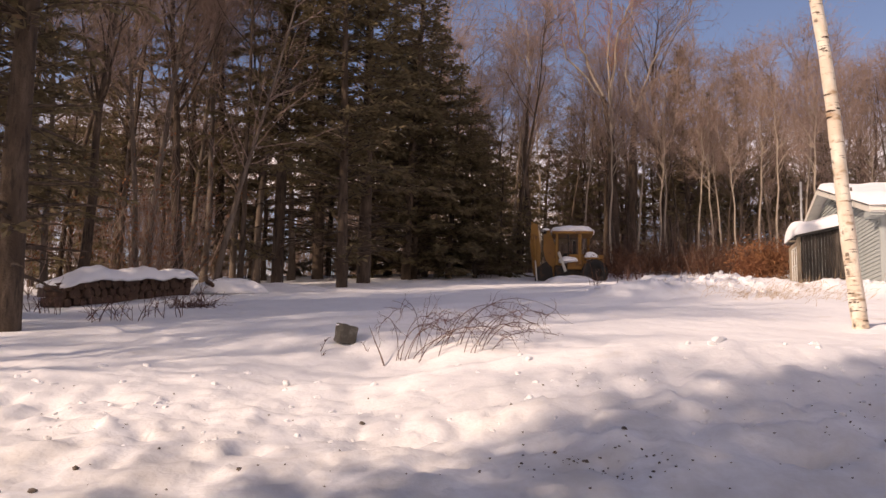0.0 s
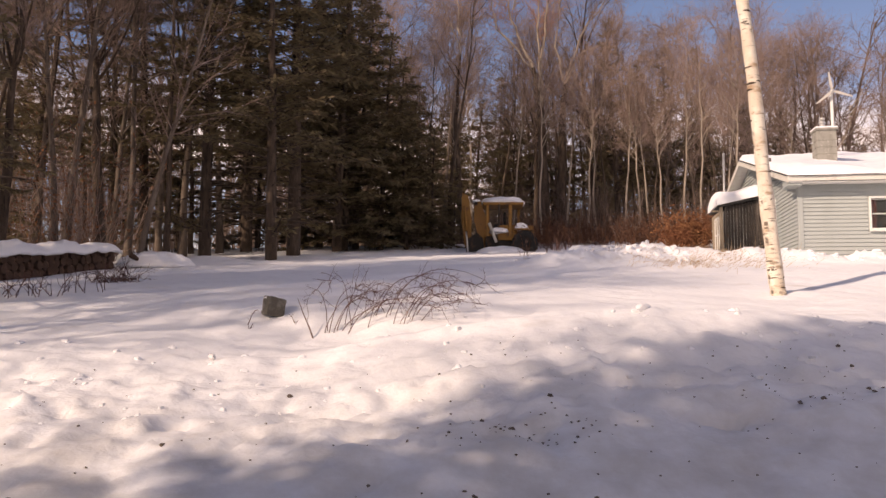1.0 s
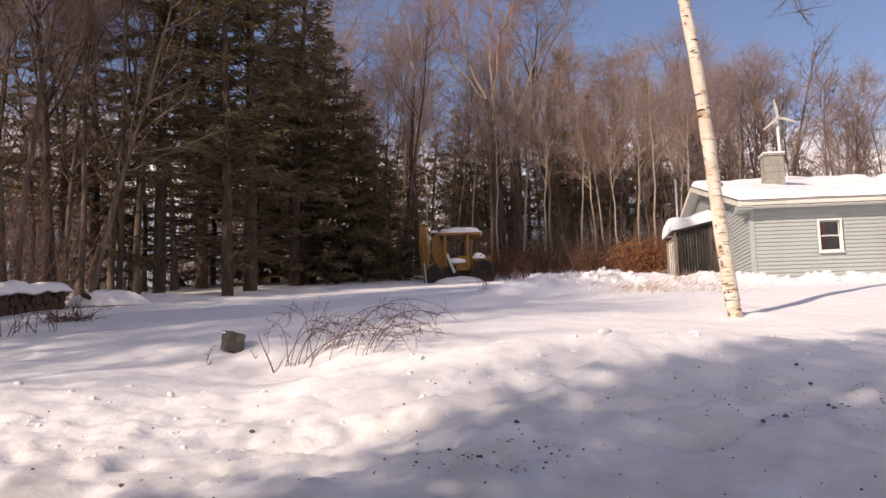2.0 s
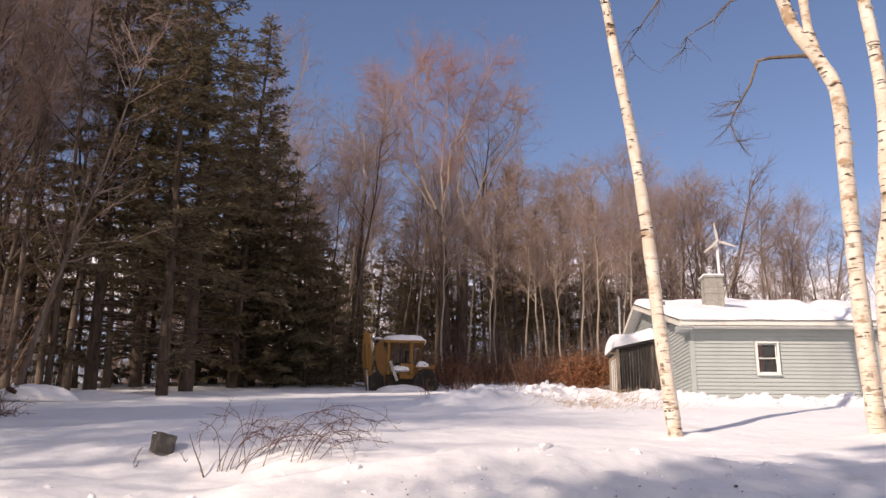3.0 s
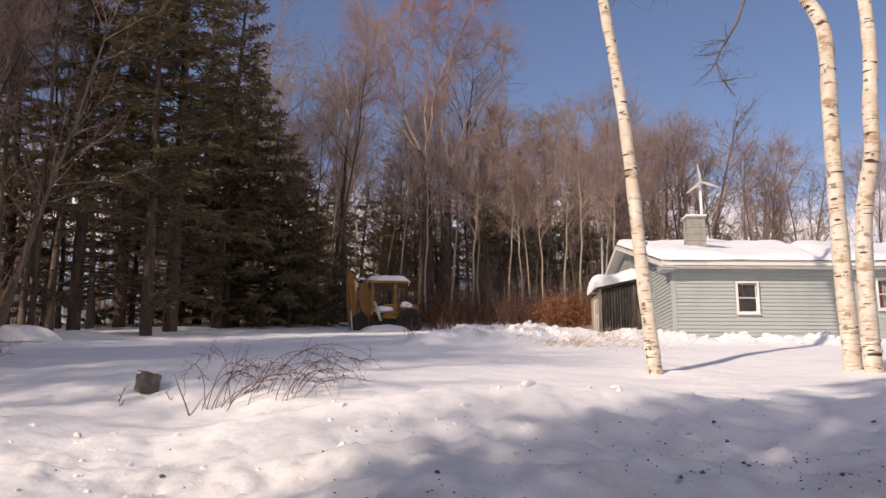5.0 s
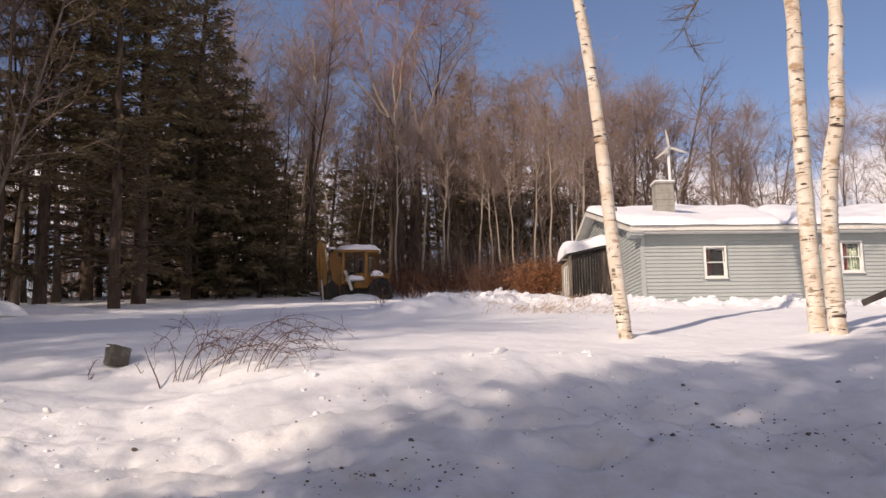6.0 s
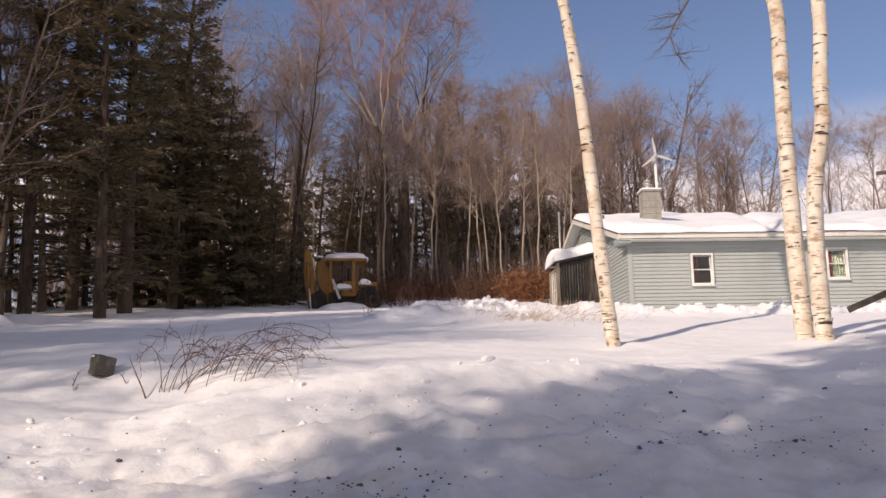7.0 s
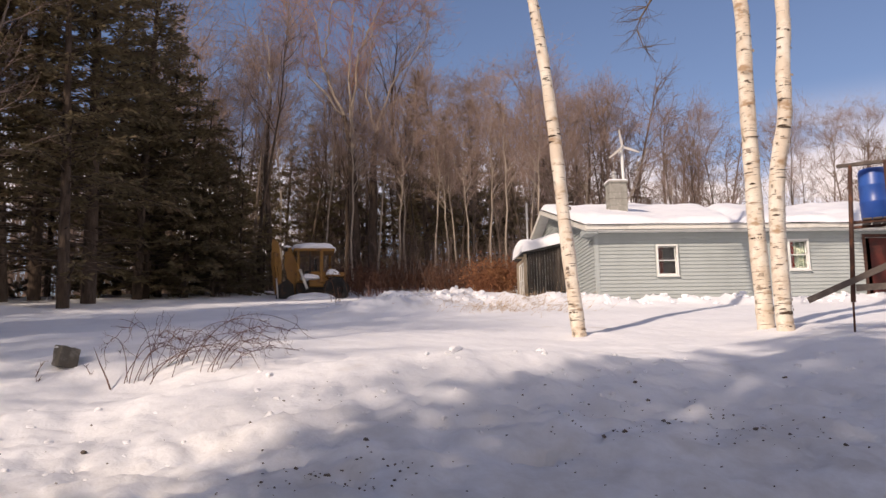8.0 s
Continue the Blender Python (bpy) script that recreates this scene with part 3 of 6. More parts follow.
def window(x0, z0, x1, z1, glazing, curtain):
    w, h = x1 - x0, z1 - z0
    cx, cz = (x0 + x1) / 2, (z0 + z1) / 2
    win = empty("window")
    win.parent = house
    tagged(win, label="white sash window " + glazing)
    bm = bmesh.new()
    t = 0.046
    for c, s in (((cx, -0.02, z1 - t / 2), (w, 0.07, t)), ((cx, -0.02, z0 + t / 2), (w, 0.07, t)), ((x0 + t / 2, -0.02, cz), (t, 0.07, h - 2 * t)), ((x1 - t / 2, -0.02, cz), (t, 0.07, h - 2 * t))):
        box(bm, c, s, bevel=0.006)
    part("window_frame", bm, M_TRIM, win)
    part("window_sill", box(bmesh.new(), (cx, -0.045, z0 - 0.015), (w + 0.03, 0.10, 0.025), bevel=0.006), M_TRIM, win)
    for k in (0, 1):                                     # lower sash in front of the upper
        a, b = (z0 + t, cz + 0.015) if k == 0 else (cz - 0.015, z1 - t)
        y = 0.03 + 0.03 * k
        bm = bmesh.new()
        s = 0.026
        box(bm, (cx, y, a + s / 2), (w - 2 * t, 0.028, s), bevel=0.004)
        box(bm, (cx, y, b - s / 2), (w - 2 * t, 0.028, s), bevel=0.004)
        for x in (x0 + t + s / 2, x1 - t - s / 2):
            box(bm, (x, y, (a + b) / 2), (s, 0.028, b - a - 2 * s), bevel=0.004)
        sash = part("sash", bm, M_TRIM, win)
        pane = part("pane", box(bmesh.new(), (cx, y, (a + b) / 2), (w - 2 * t - 2 * s, 0.006, b - a - 2 * s)), M_GLASS, win)
        pane.visible_shadow = False
    bm = bmesh.new()
    for i in range(24):                                  # hanging folds
        if curtain == "side":
            xa = x0 + t + i * 0.007
        else:
            xa = x0 + t + i * (w - 2 * t) / 24
        step = 0.007 if curtain == "side" else (w - 2 * t) / 24
        ya = 0.12 + 0.02 * math.sin(i * 1.7)
        yb = 0.12 + 0.02 * math.sin((i + 1) * 1.7)
        q = [bm.verts.new(p) for p in ((xa, ya, z0), (xa + step, yb, z0), (xa + step, yb, z1), (xa, ya, z1))]
        bm.faces.new(q)
    part("curtain", bm, M_CURTAIN if curtain == "side" else M_CURTAIN2, win, "red curtain at the edge" if curtain == "side" else "green patterned curtain")
    if curtain != "side":
        part("curtain", box(bmesh.new(), (x0 + t + 0.09, 0.086, cz), (0.13, 0.014, h), bevel=0.008), M_CURTAIN, win, "red curtain panel")
    return win


window(*WINS[0], "with dark panes", "side")
window(*WINS[1], "with a patterned curtain", "full")
# the dim rooms behind the windows
bm = bmesh.new()
box(bm, (4.6, 1.6, 4.4), (9.0, 2.6, 2.4))
bmesh.ops.reverse_faces(bm, faces=bm.faces)
bmesh.ops.delete(bm, geom=[f for f in bm.faces if f.calc_center_median().y < 0.5], context="FACES")
part("room_lining", bm, M_INSIDE, house, "dim brown interior")
# recessed entry with a red inner door
bm = bmesh.new()
x0, z0, x1, z1 = DOORS[0]
for c, s in (((x0 - 0.03, -0.01, (z0 + z1) / 2), (0.09, 0.06, z1 - z0)), ((x1 + 0.03, -0.01, (z0 + z1) / 2), (0.09, 0.06, z1 - z0)), (((x0 + x1) / 2, -0.01, z1 + 0.045), (x1 - x0 + 0.15, 0.06, 0.09))):
    box(bm, c, s, bevel=0.008)
part("door_frame", bm, M_RUSTPOST, house, "dark red-brown door frame")
door = part("door", box(bmesh.new(), ((x0 + x1) / 2 + 0.1, 0.11, (z0 + z1) / 2), (x1 - x0 - 0.2, 0.045, z1 - z0), bevel=0.008), M_DOOR, house, "red entrance door, darkened as if set deep in shade")
part("door_handle", cyl(bmesh.new(), (x1 - 0.12, 0.06, 4.4), (x1 - 0.12, 0.09, 4.4), 0.03, bevel=0.006), M_METAL, door)
# side door in the gable end
bm = bmesh.new()
for c, s in (((-0.03, 2.62, 4.55), (0.07, 0.13, 2.1)), ((-0.03, 3.62, 4.55), (0.07, 0.13, 2.1)), ((-0.03, 3.12, 5.62), (0.09, 1.2, 0.12))):
    box(bm, c, s, bevel=0.01)
part("door_frame", bm, M_TRIM, house, "white side-door frame")
part("door", box(bmesh.new(), (-0.03, 3.12, 4.55), (0.04, 0.86, 2.06), bevel=0.008), M_DRIP, house, "dark side door")

# chimney with cap and finial
bm = bmesh.new()
box(bm, (1.44, 2.75, 6.7), (0.54, 0.54, 1.9), bevel=0.015)
chim = part("chimney", bm, M_CONCRETE, house, "grey concrete block chimney")
for k in range(5):
    part("mortar_joint", box(bmesh.new(), (1.44, 2.75, 6.55 + 0.2 * k), (0.545, 0.545, 0.008)), M_BLOCK, chim)
bm = bmesh.new()
box(bm, (1.44, 2.75, 7.68), (0.62, 0.62, 0.07), bevel=0.02)
part("chimney_cap", bm, M_CONCRETE, chim, "weathered concrete cap slab")
part("cap_snow", box(bmesh.new(), (1.44, 2.75, 7.735), (0.62, 0.62, 0.05), bevel=0.022), M_ROOFSNOW, chim, "thin layer of snow")
bm = bmesh.new()
cyl(bm, (1.40, 2.75, 7.75), (1.40, 2.75, 7.88), 0.07, k=14)
for z, r in ((7.92, 0.10), (8.03, 0.085)):
    bmesh.ops.create_uvsphere(bm, u_segments=14, v_segments=8, radius=r, matrix=Matrix.Translation((1.40, 2.75, z)) @ Matrix.Diagonal((1, 1, 0.6, 1)))
part("flue_cowl", bm, M_METAL, chim, "pale metal flue cowl", smooth=True)


def snow_slab(name, x0, x1, y0, y1, z_at, thick, nxs, nys, seed, lip=0.0, gaps=(), edge=0.12):
    """Snow lying on a slope: soft top with rounded edges; z_at gives the roof under it; gaps melt it down."""
    top, bot = [], []
    for j in range(nys + 1):
        for i in range(nxs + 1):
            u, v = i / nxs, j / nys
            wob = 0.05 * noise.noise(Vector((u * 9, v * 9, seed)))
            x, y = x0 + (x1 - x0) * u, y0 + (y1 - y0) * v
            e = min(min(u, 1 - u) * (x1 - x0), min(v, 1 - v) * (y1 - y0)) / edge
            soft = math.sqrt(max(0.0, 1 - (1 - min(1.0, e)) ** 2))
            t = thick * (0.75 + 0.5 * fbm(x, y, 0.5, 3, z=seed)) + 0.03 * fbm(x, y, 2.4, 2, z=seed)
            for gx0, gw, gd in gaps:
                t *= 1 - gd * math.exp(-(((x - gx0 - 0.25 * (y - y0)) / gw) ** 2))
            t = max(0.035, t)
            yy = y - (lip * (1 - v) ** 6 + wob * (1 - v)) if lip else y
            top.append((x, yy, z_at(x, y) + t * soft + 0.004))
            bot.append((x, yy, z_at(x, y) + 0.004))
    n = nxs + 1
    quads = [(j * n + i, j * n + i + 1, (j + 1) * n + i + 1, (j + 1) * n + i) for j in range(nys) for i in range(nxs)]
    m = len(top)
    under = [tuple(m + q for q in reversed(f)) for f in quads]
    me = bpy.data.meshes.new(name)
    me.from_pydata(top + bot, [], quads + under)
    me.polygons.foreach_set("use_smooth", [True] * len(me.polygons))
    return me


def roof_z(x, y):
    return ZR + 0.115 - abs(y - D_H / 2) * math.tan(pitch)


ob = link("roof_snow", snow_slab("roof_snow", -SIDE - 0.02, L_H + SIDE, -OV - 0.02, D_H + OV, roof_z, 0.25, 110, 70, 3.0, 0.06, ((3.9, 0.22, 0.75), (6.9, 0.3, 0.6), (1.75, 0.5, 0.35))), M_ROOFSNOW)
ob.matrix_world = H_M
tagged(ob, "thick settled snow covering the house roof", "snow")

# ---- lean-to shed against the gable end ----
shed = tagged(empty("lean_to_shed", H_M), "low dark board shed with snow on its roof", "shed")
SX0, SX1, SY0, SY1 = -1.32, -0.06, 3.85, 5.5
nb = 13
for i in range(nb):
    xa = SX0 + 0.1 + (SX1 - SX0 - 0.1) * i / nb
    wdt = (SX1 - SX0 - 0.1) / nb
    zt = 5.64 + 0.26 * (xa - SX0) / (SX1 - SX0)
    part("board", box(bmesh.new(), (xa + wdt / 2, SY0 + 0.006 * (i % 3), (3.3 + zt) / 2), (wdt - 0.008, 0.025, zt - 3.3), bevel=0.004), M_BOARD, shed)
bm = bmesh.new()
box(bm, (SX0, SY0 + 0.02, 4.5), (0.10, 0.10, 2.36), bevel=0.01)
part("corner_post", bm, M_TAN, shed, "tan wooden corner post")
for k in range(2):
    part("side_panel", box(bmesh.new(), (SX0 + 0.0, SY0 + 0.5 + k * 0.80, 4.4), (0.03, 0.78, 2.3), bevel=0.004), M_TAN, shed)
bm = bmesh.new()
for y in (SY0 + 0.25, SY0 + 0.62, SY0 + 1.0):
    box(bm, (SX0 - 0.03, y, 4.85), (0.03, 0.04, 1.1), bevel=0.006)
for z in (4.3, 4.85, 5.38):
    box(bm, (SX0 - 0.03, SY0 + 0.62, z), (0.028, 0.78, 0.04), bevel=0.006)
part("window_frame", bm, M_TRIM, shed, "white muntins on the shed side")
bm = bmesh.new()
prism(bm, [(SX0 - 0.10, SY0 - 0.12, 5.63), (SX0 - 0.10, SY1, 5.63), (-0.03, SY1, 5.93), (-0.03, SY0 - 0.12, 5.93)], (0, 0, 0.06))
part("roof", bm, M_SHINGLE, shed)
part("rafter_tail", box(bmesh.new(), (SX0 - 0.12, SY0 + 0.1, 5.54), (0.3, 0.05, 0.06), bevel=0.006), M_TAN, shed)


def shed_z(x, y):
    return 5.69 + 0.30 * (x - SX0 + 0.10) / (SX1 - SX0 + 0.10)


ob = link("shed_snow", snow_slab("shed_snow", SX0 - 0.16, -0.05, SY0 - 0.20, SY1, shed_z, 0.60, 60, 60, 7.0, edge=0.28), M_ROOFSNOW)
ob.matrix_world = H_M
tagged(ob, "deep rounded snow cap on the shed roof", "snow")

# a slim pole beside the shed and gable
bm = bmesh.new()
cyl(bm, (-1.0, 5.2, 3.6), (-0.98, 5.2, 7.6), 0.035, k=10)
ob = part("vent_pole", bm, M_METAL, None, smooth=True)
ob.matrix_world = H_M
tagged(ob, "slim grey metal pole beside the gable", "pole")

# ---- small wind turbine at rest ----
turbine = tagged(empty("wind_turbine", Matrix.Translation((14.15, 25.3, 0))), "small white three-bladed wind turbine on a pole", "wind turbine")
bm = bmesh.new()
cyl(bm, (0.02, 0, 6.6), (0, 0, 9.22), 0.045, k=12)
part("pole", bm, M_TRIM, turbine, smooth=True)
bm = bmesh.new()
cyl(bm, (-0.05, -0.16, 9.30), (0.1, 0.28, 9.30), 0.075, 0.05, k=14, bevel=0.015)
part("nacelle", bm, M_METAL, turbine, smooth=True)
bm = bmesh.new()
prism(bm, [(0.1, 0.28, 9.32), (0.22, 0.62, 9.22), (0.22, 0.62, 9.52), (0.1, 0.32, 9.36)], (0.012, -0.004, 0))
part("tail_fin", bm, M_BLADE, turbine)
for ang in (98, -20, 218):
    d = Vector((math.cos(radians(ang)) * 0.95, -math.cos(radians(ang)) * 0.3, math.sin(radians(ang))))
    side = Vector((0.3, 0.95, 0)).cross(d).normalized()
    hub = Vector((-0.05, -0.17, 9.30))
    bm = bmesh.new()
    prism(bm, [hub + d * 0.05 - side * 0.03, hub + d * 0.2 - side * 0.05, hub + d * 0.60 - side * 0.025, hub + d * 0.62 + side * 0.012, hub + d * 0.2 + side * 0.035, hub + d * 0.05 + side * 0.03], (0.006, 0.02, 0.0))
    blade = part("blade", bm, M_BLADE, turbine)

# ---- drum stand beside the house ----
stand = tagged(empty("drum_stand", Matrix.Translation((10.82, 11.80, 0))), "dark rusty post frame with weathered planks", "stand")
RIGHT = Vector((0.745, -0.667, 0))
AWAY = Vector((0.667, 0.745, 0))


def at(a, b, z):
    return RIGHT * a + AWAY * b + Vector((0, 0, z))


bm = bmesh.new()
cyl(bm, at(-0.06, 0, 1.9), at(-0.03, 0, 2.85), 0.018, k=10)
cyl(bm, at(-0.03, 0, 2.8), at(0.11, 0, 5.12), 0.040, 0.036, k=12)
part("post", bm, M_RUSTPOST, stand, smooth=True)
for b in (0.0, 0.75):
    bm = bmesh.new()
    box(bm, at(0.66, b, 3.5), (0.09, 0.09, 3.3), Matrix.Rotation(math.atan2(RIGHT.y, RIGHT.x), 3, "Z"), 0.01)
    part("post", bm, M_RUSTPOST, stand)
for z, b in ((5.13, 0.0),):
    part("beam", beam(bmesh.new(), at(-0.10 if z > 5 else 0.0, b, z), at(0.95, b, z), 0.06, 0.06), M_PLANK, stand)
for k in range(4):
    part("deck_board", beam(bmesh.new(), at(0.30 + k * 0.16, 0.05, 4.195), at(0.30 + k * 0.16, 0.72, 4.195), 0.14, 0.03), M_PLANK, stand)
for b in (0.12, 0.68):
    part("bearer", beam(bmesh.new(), at(0.06, b, 4.155), at(1.1, b, 4.155), 0.05, 0.05), M_RUSTPOST, stand)
part("brace", beam(bmesh.new(), at(-0.72, -0.09, 2.86), at(1.15, -0.09, 3.62), 0.05, 0.105), M_PLANK, stand, "long slanting plank brace")
part("rail", beam(bmesh.new(), at(0.03, -0.06, 3.03), at(1.2, -0.06, 3.03), 0.05, 0.11), M_PLANK, stand)

drum = tagged(empty("drum", Matrix.Translation(Vector((10.82, 11.80, 0)) + at(0.46, 0.38, 4.21))), "blue plastic drum standing on a plank deck", "drum")
bm = bmesh.new()
prof = [(0.0, 0.0), (0.225, 0.0), (0.245, 0.02), (0.245, 0.26), (0.254, 0.28), (0.254, 0.31), (0.245, 0.33), (0.245, 0.55), (0.254, 0.57), (0.254, 0.60), (0.245, 0.62), (0.242, 0.82), (0.225, 0.87), (0.21, 0.88), (0.205, 0.855), (0.0, 0.855)]
vs = [bm.verts.new((r, 0, z)) for r, z in prof]
es = [bm.edges.new((a, b)) for a, b in zip(vs, vs[1:])]
bmesh.ops.spin(bm, geom=vs + es, cent=(0, 0, 0), axis=(0, 0, 1), angle=2 * math.pi, steps=36)
bmesh.ops.remove_doubles(bm, verts=bm.verts, dist=1e-4)
bmesh.ops.recalc_face_normals(bm, faces=bm.faces)
part("drum_body", bm, M_BLUE, drum, smooth=True)
for s in (-1, 1):
    part("bung_cap", cyl(bmesh.new(), (0.12 * s, 0, 0.855), (0.12 * s, 0, 0.885), 0.04, k=14, bevel=0.006), M_RUBBER, drum)

# ---- old backhoe, stuck in the snow at the wood's edge ----
hoe = tagged(empty("backhoe_loader", pose(4.75, 33.3, 4.66, 0, 0, -7) @ Matrix.Diagonal((1.0, 1.0, 1.07, 1.0))), "old yellow backhoe loader sunk in snow", "backhoe")


def tyre(bm, c, R, w):
    pr = [(R * 0.55, -w / 2), (R * 0.9, -w / 2), (R, -w * 0.36), (R, w * 0.36), (R * 0.9, w / 2), (R * 0.55, w / 2)]
    a = [bm.verts.new((x, y, 0)) for x, y in pr]
    e = [bm.edges.new((p, q)) for p, q in zip(a, a[1:])]
    made = bmesh.ops.spin(bm, geom=a + e, cent=(0, 0, 0), axis=(0, 1, 0), angle=2 * math.pi, steps=28)
    bmesh.ops.remove_doubles(bm, verts=bm.verts, dist=1e-4)
    for k in range(18):
        t = 2 * math.pi * k / 18
        box(bm, (math.cos(t) * R, (0.12 if k % 2 else -0.12) * w, math.sin(t) * R), (0.05, w * 0.5, 0.06), Matrix.Rotation(-t, 3, "Y"), 0.008)
    bmesh.ops.translate(bm, verts=bm.verts, vec=c)
    return bm


# folded boom, dipper and bucket
bm = bmesh.new()
for y in (-0.16, 0.16):
    prism(bm, [(-1.20, y, 0.45), (-0.96, y, 0.45), (-0.93, y, 1.4), (-1.06, y, 2.30), (-1.30, y, 2.42), (-1.34, y, 1.5)], (0, 0.03, 0))
box(bm, (-1.1, 0.015, 1.45), (0.2, 0.31, 1.6), Matrix.Rotation(radians(-4), 3, "Y"), 0.02)
part("dipper_arm", bm, M_YELLOW, hoe, "upright faded yellow dipper arm")
bm = bmesh.new()
for y in (-0.17, 0.18):
    prism(bm, [(-0.80, y, 2.05), (-0.60, y, 2.12), (-0.40, y, 1.60), (-0.06, y, 0.85), (0.12, y, 0.25), (-0.34, y, 0.10), (-0.66, y, 0.75), (-0.84, y, 1.45)], (0, 0.035, 0))
beam(bm, (-0.72, 0.02, 1.9), (-0.2, 0.02, 0.4), 0.3, 0.2, 0.02, up=(0, 1, 0))
part("boom", bm, M_YELLOW, hoe, "slanting faded yellow boom")
part("pivot_pin", cyl(bmesh.new(), (-0.76, -0.26, 2.02), (-0.76, 0.28, 2.02), 0.06, k=14, bevel=0.01), M_GREASE, hoe)
bm = bmesh.new()
cyl(bm, (-1.14, -0.37, 1.0), (-1.04, -0.37, -0.05), 0.032, k=12)
part("hydraulic_rod", bm, M_CHROME, hoe, "pale hydraulic rod", smooth=True)
bm = bmesh.new()
cyl(bm, (-1.2, -0.36, 1.9), (-1.13, -0.36, 0.97), 0.06, k=12, bevel=0.01)
part("hydraulic_cylinder", bm, M_YELLOW, hoe, smooth=True)
bm = bmesh.new()
prism(bm, [(-1.18, -0.30, 0.0), (-0.6, -0.30, -0.15), (-0.42, -0.30, 0.2), (-0.5, -0.30, 0.75), (-0.72, -0.30, 0.95), (-1.1, -0.30, 0.7)], (0, 0.6, 0))
part("digging_bucket", bm, M_GREASE, hoe, "dark rusted digging bucket")
for k in range(4):
    part("tooth", box(bmesh.new(), (-1.2 + 0.0, -0.24 + 0.16 * k, -0.02), (0.18, 0.06, 0.05), Matrix.Rotation(radians(15), 3, "Y"), 0.012), M_GREASE, hoe)
# tractor body
bm = bmesh.new()
box(bm, (0.35, 0.0, 0.55), (1.5, 0.75, 0.5), bevel=0.04)
part("chassis", bm, M_GREASE, hoe)
bm = bmesh.new()
box(bm, (0.45, 0.0, 0.92), (0.75, 1.05, 0.55), bevel=0.05)
part("cab_base", bm, M_YELLOW, hoe)
bm = bmesh.new()
box(bm, (1.0, 0.35, 1.0), (1.0, 0.62, 0.5), bevel=0.07)
part("engine_hood", bm, M_YELLOW, hoe)
for x, y, w in ((-0.32, -0.55, 0.09), (0.55, -0.55, 0.13), (-0.28, 0.55, 0.09), (0.92, 0.55, 0.10)):
    part("cab_post", box(bmesh.new(), (x, y, 1.38), (w, 0.08, 1.16), bevel=0.015), M_YELLOW, hoe)
part("cab_roof", box(bmesh.new(), (0.28, 0.0, 1.96), (1.56, 1.3, 0.10), bevel=0.035), M_YELLOW, hoe)
part("rear_window_frame", box(bmesh.new(), (0.12, -0.56, 1.42), (0.05, 0.05, 1.0), bevel=0.01), M_GREASE, hoe)
part("seat", box(bmesh.new(), (0.15, 0.0, 1.2), (0.45, 0.5, 0.12), bevel=0.05), M_RUBBER, hoe)
part("seat_back", box(bmesh.new(), (0.36, 0.0, 1.45), (0.1, 0.48, 0.5), bevel=0.04), M_RUBBER, hoe)
part("fender", box(bmesh.new(), (1.05, -0.55, 1.02), (0.72, 0.4, 0.07), bevel=0.03), M_YELLOW, hoe)
for x, y, R in ((1.1, -0.6, 0.48), (1.1, 0.75, 0.48)):
    wheel = part("wheel", tyre(bmesh.new(), (x, y, R + 0.03), R, 0.34), M_RUBBER, hoe, smooth=False)
    part("rim", cyl(bmesh.new(), (x, y - 0.10, R + 0.03), (x, y + 0.10, R + 0.03), R * 0.56, k=20, bevel=0.02), M_GREASE, wheel)
part("stabilizer_leg", beam(bmesh.new(), (-0.25, -0.62, 1.25), (0.02, -0.7, 0.55), 0.08, 0.10), M_CHROME, hoe)


def snow_heap(name, c, r, seed, label, mat=M_ROOFSNOW, flat=0.3, k=20):
    """A soft uneven cap of snow resting on something."""
    bm = bmesh.new()
    bmesh.ops.create_icosphere(bm, subdivisions=4, radius=1.0)
    for v in bm.verts:
        p = v.co.copy()
        if p.z < 0:
            p.z *= flat
        p *= 1 + 0.16 * fbm(p.x * 1.0 + seed, p.y + p.z, 1.7, 3, z=seed)
        q = 1 - 0.22 * (abs(p.x) * abs(p.y))
        v.co = Vector((c[0] + p.x * r[0] / max(q, 0.6), c[1] + p.y * r[1] / max(q, 0.6), c[2] + p.z * r[2]))
    return tagged(part(name, bm, mat, None, smooth=True), label, "snow")


HM = hoe.matrix_world.copy()
for nm, c, r, s, lab in (("cab_snow", (0.28, 0.0, 2.02), (0.80, 0.66, 0.26), 2.0, "rounded snow cap on the backhoe cab"),
                         ("seat_snow", (0.14, -0.36, 0.94), (0.36, 0.34, 0.20), 5.0, "snow heaped on the backhoe body"),
                         ("fender_snow", (0.98, -0.50, 1.04), (0.25, 0.2, 0.24), 8.0, "snow heaped on the backhoe fender"),
                         ("pin_snow", (-0.74, 0.0, 2.10), (0.15, 0.2, 0.09), 9.0, "small snow cap on the boom joint"),
                         ("drift", (0.20, -0.75, 0.06), (1.0, 0.5, 0.34), 11.0, "snow drifted against the backhoe")):
    snow_heap(nm, c, r, s, lab).matrix_world = HM


# ---- trees ----
def unit(v):
    return v / (np.linalg.norm(v) + 1e-9)


def wander(rng, start, way, length, n, wobble, lift=0.0):
    """A crooked line of n+1 points from start along way; lift bends it up (or down)."""
    pts, d = [np.array(start, float)], unit(np.array(way, float))
    for _ in range(n):
        d = unit(d + rng.normal(0, wobble, 3) + np.array([0, 0, lift]))
        pts.append(pts[-1] + d * length / n)
    return np.array(pts)


def spread(rng, way, angle):
    """A direction that leaves way by about the angle (radians)."""
    d = unit(np.array(way, float))
    side = unit(np.cross(d, rng.normal(0, 1, 3)))
    return d * math.cos(angle) + side * math.sin(angle)


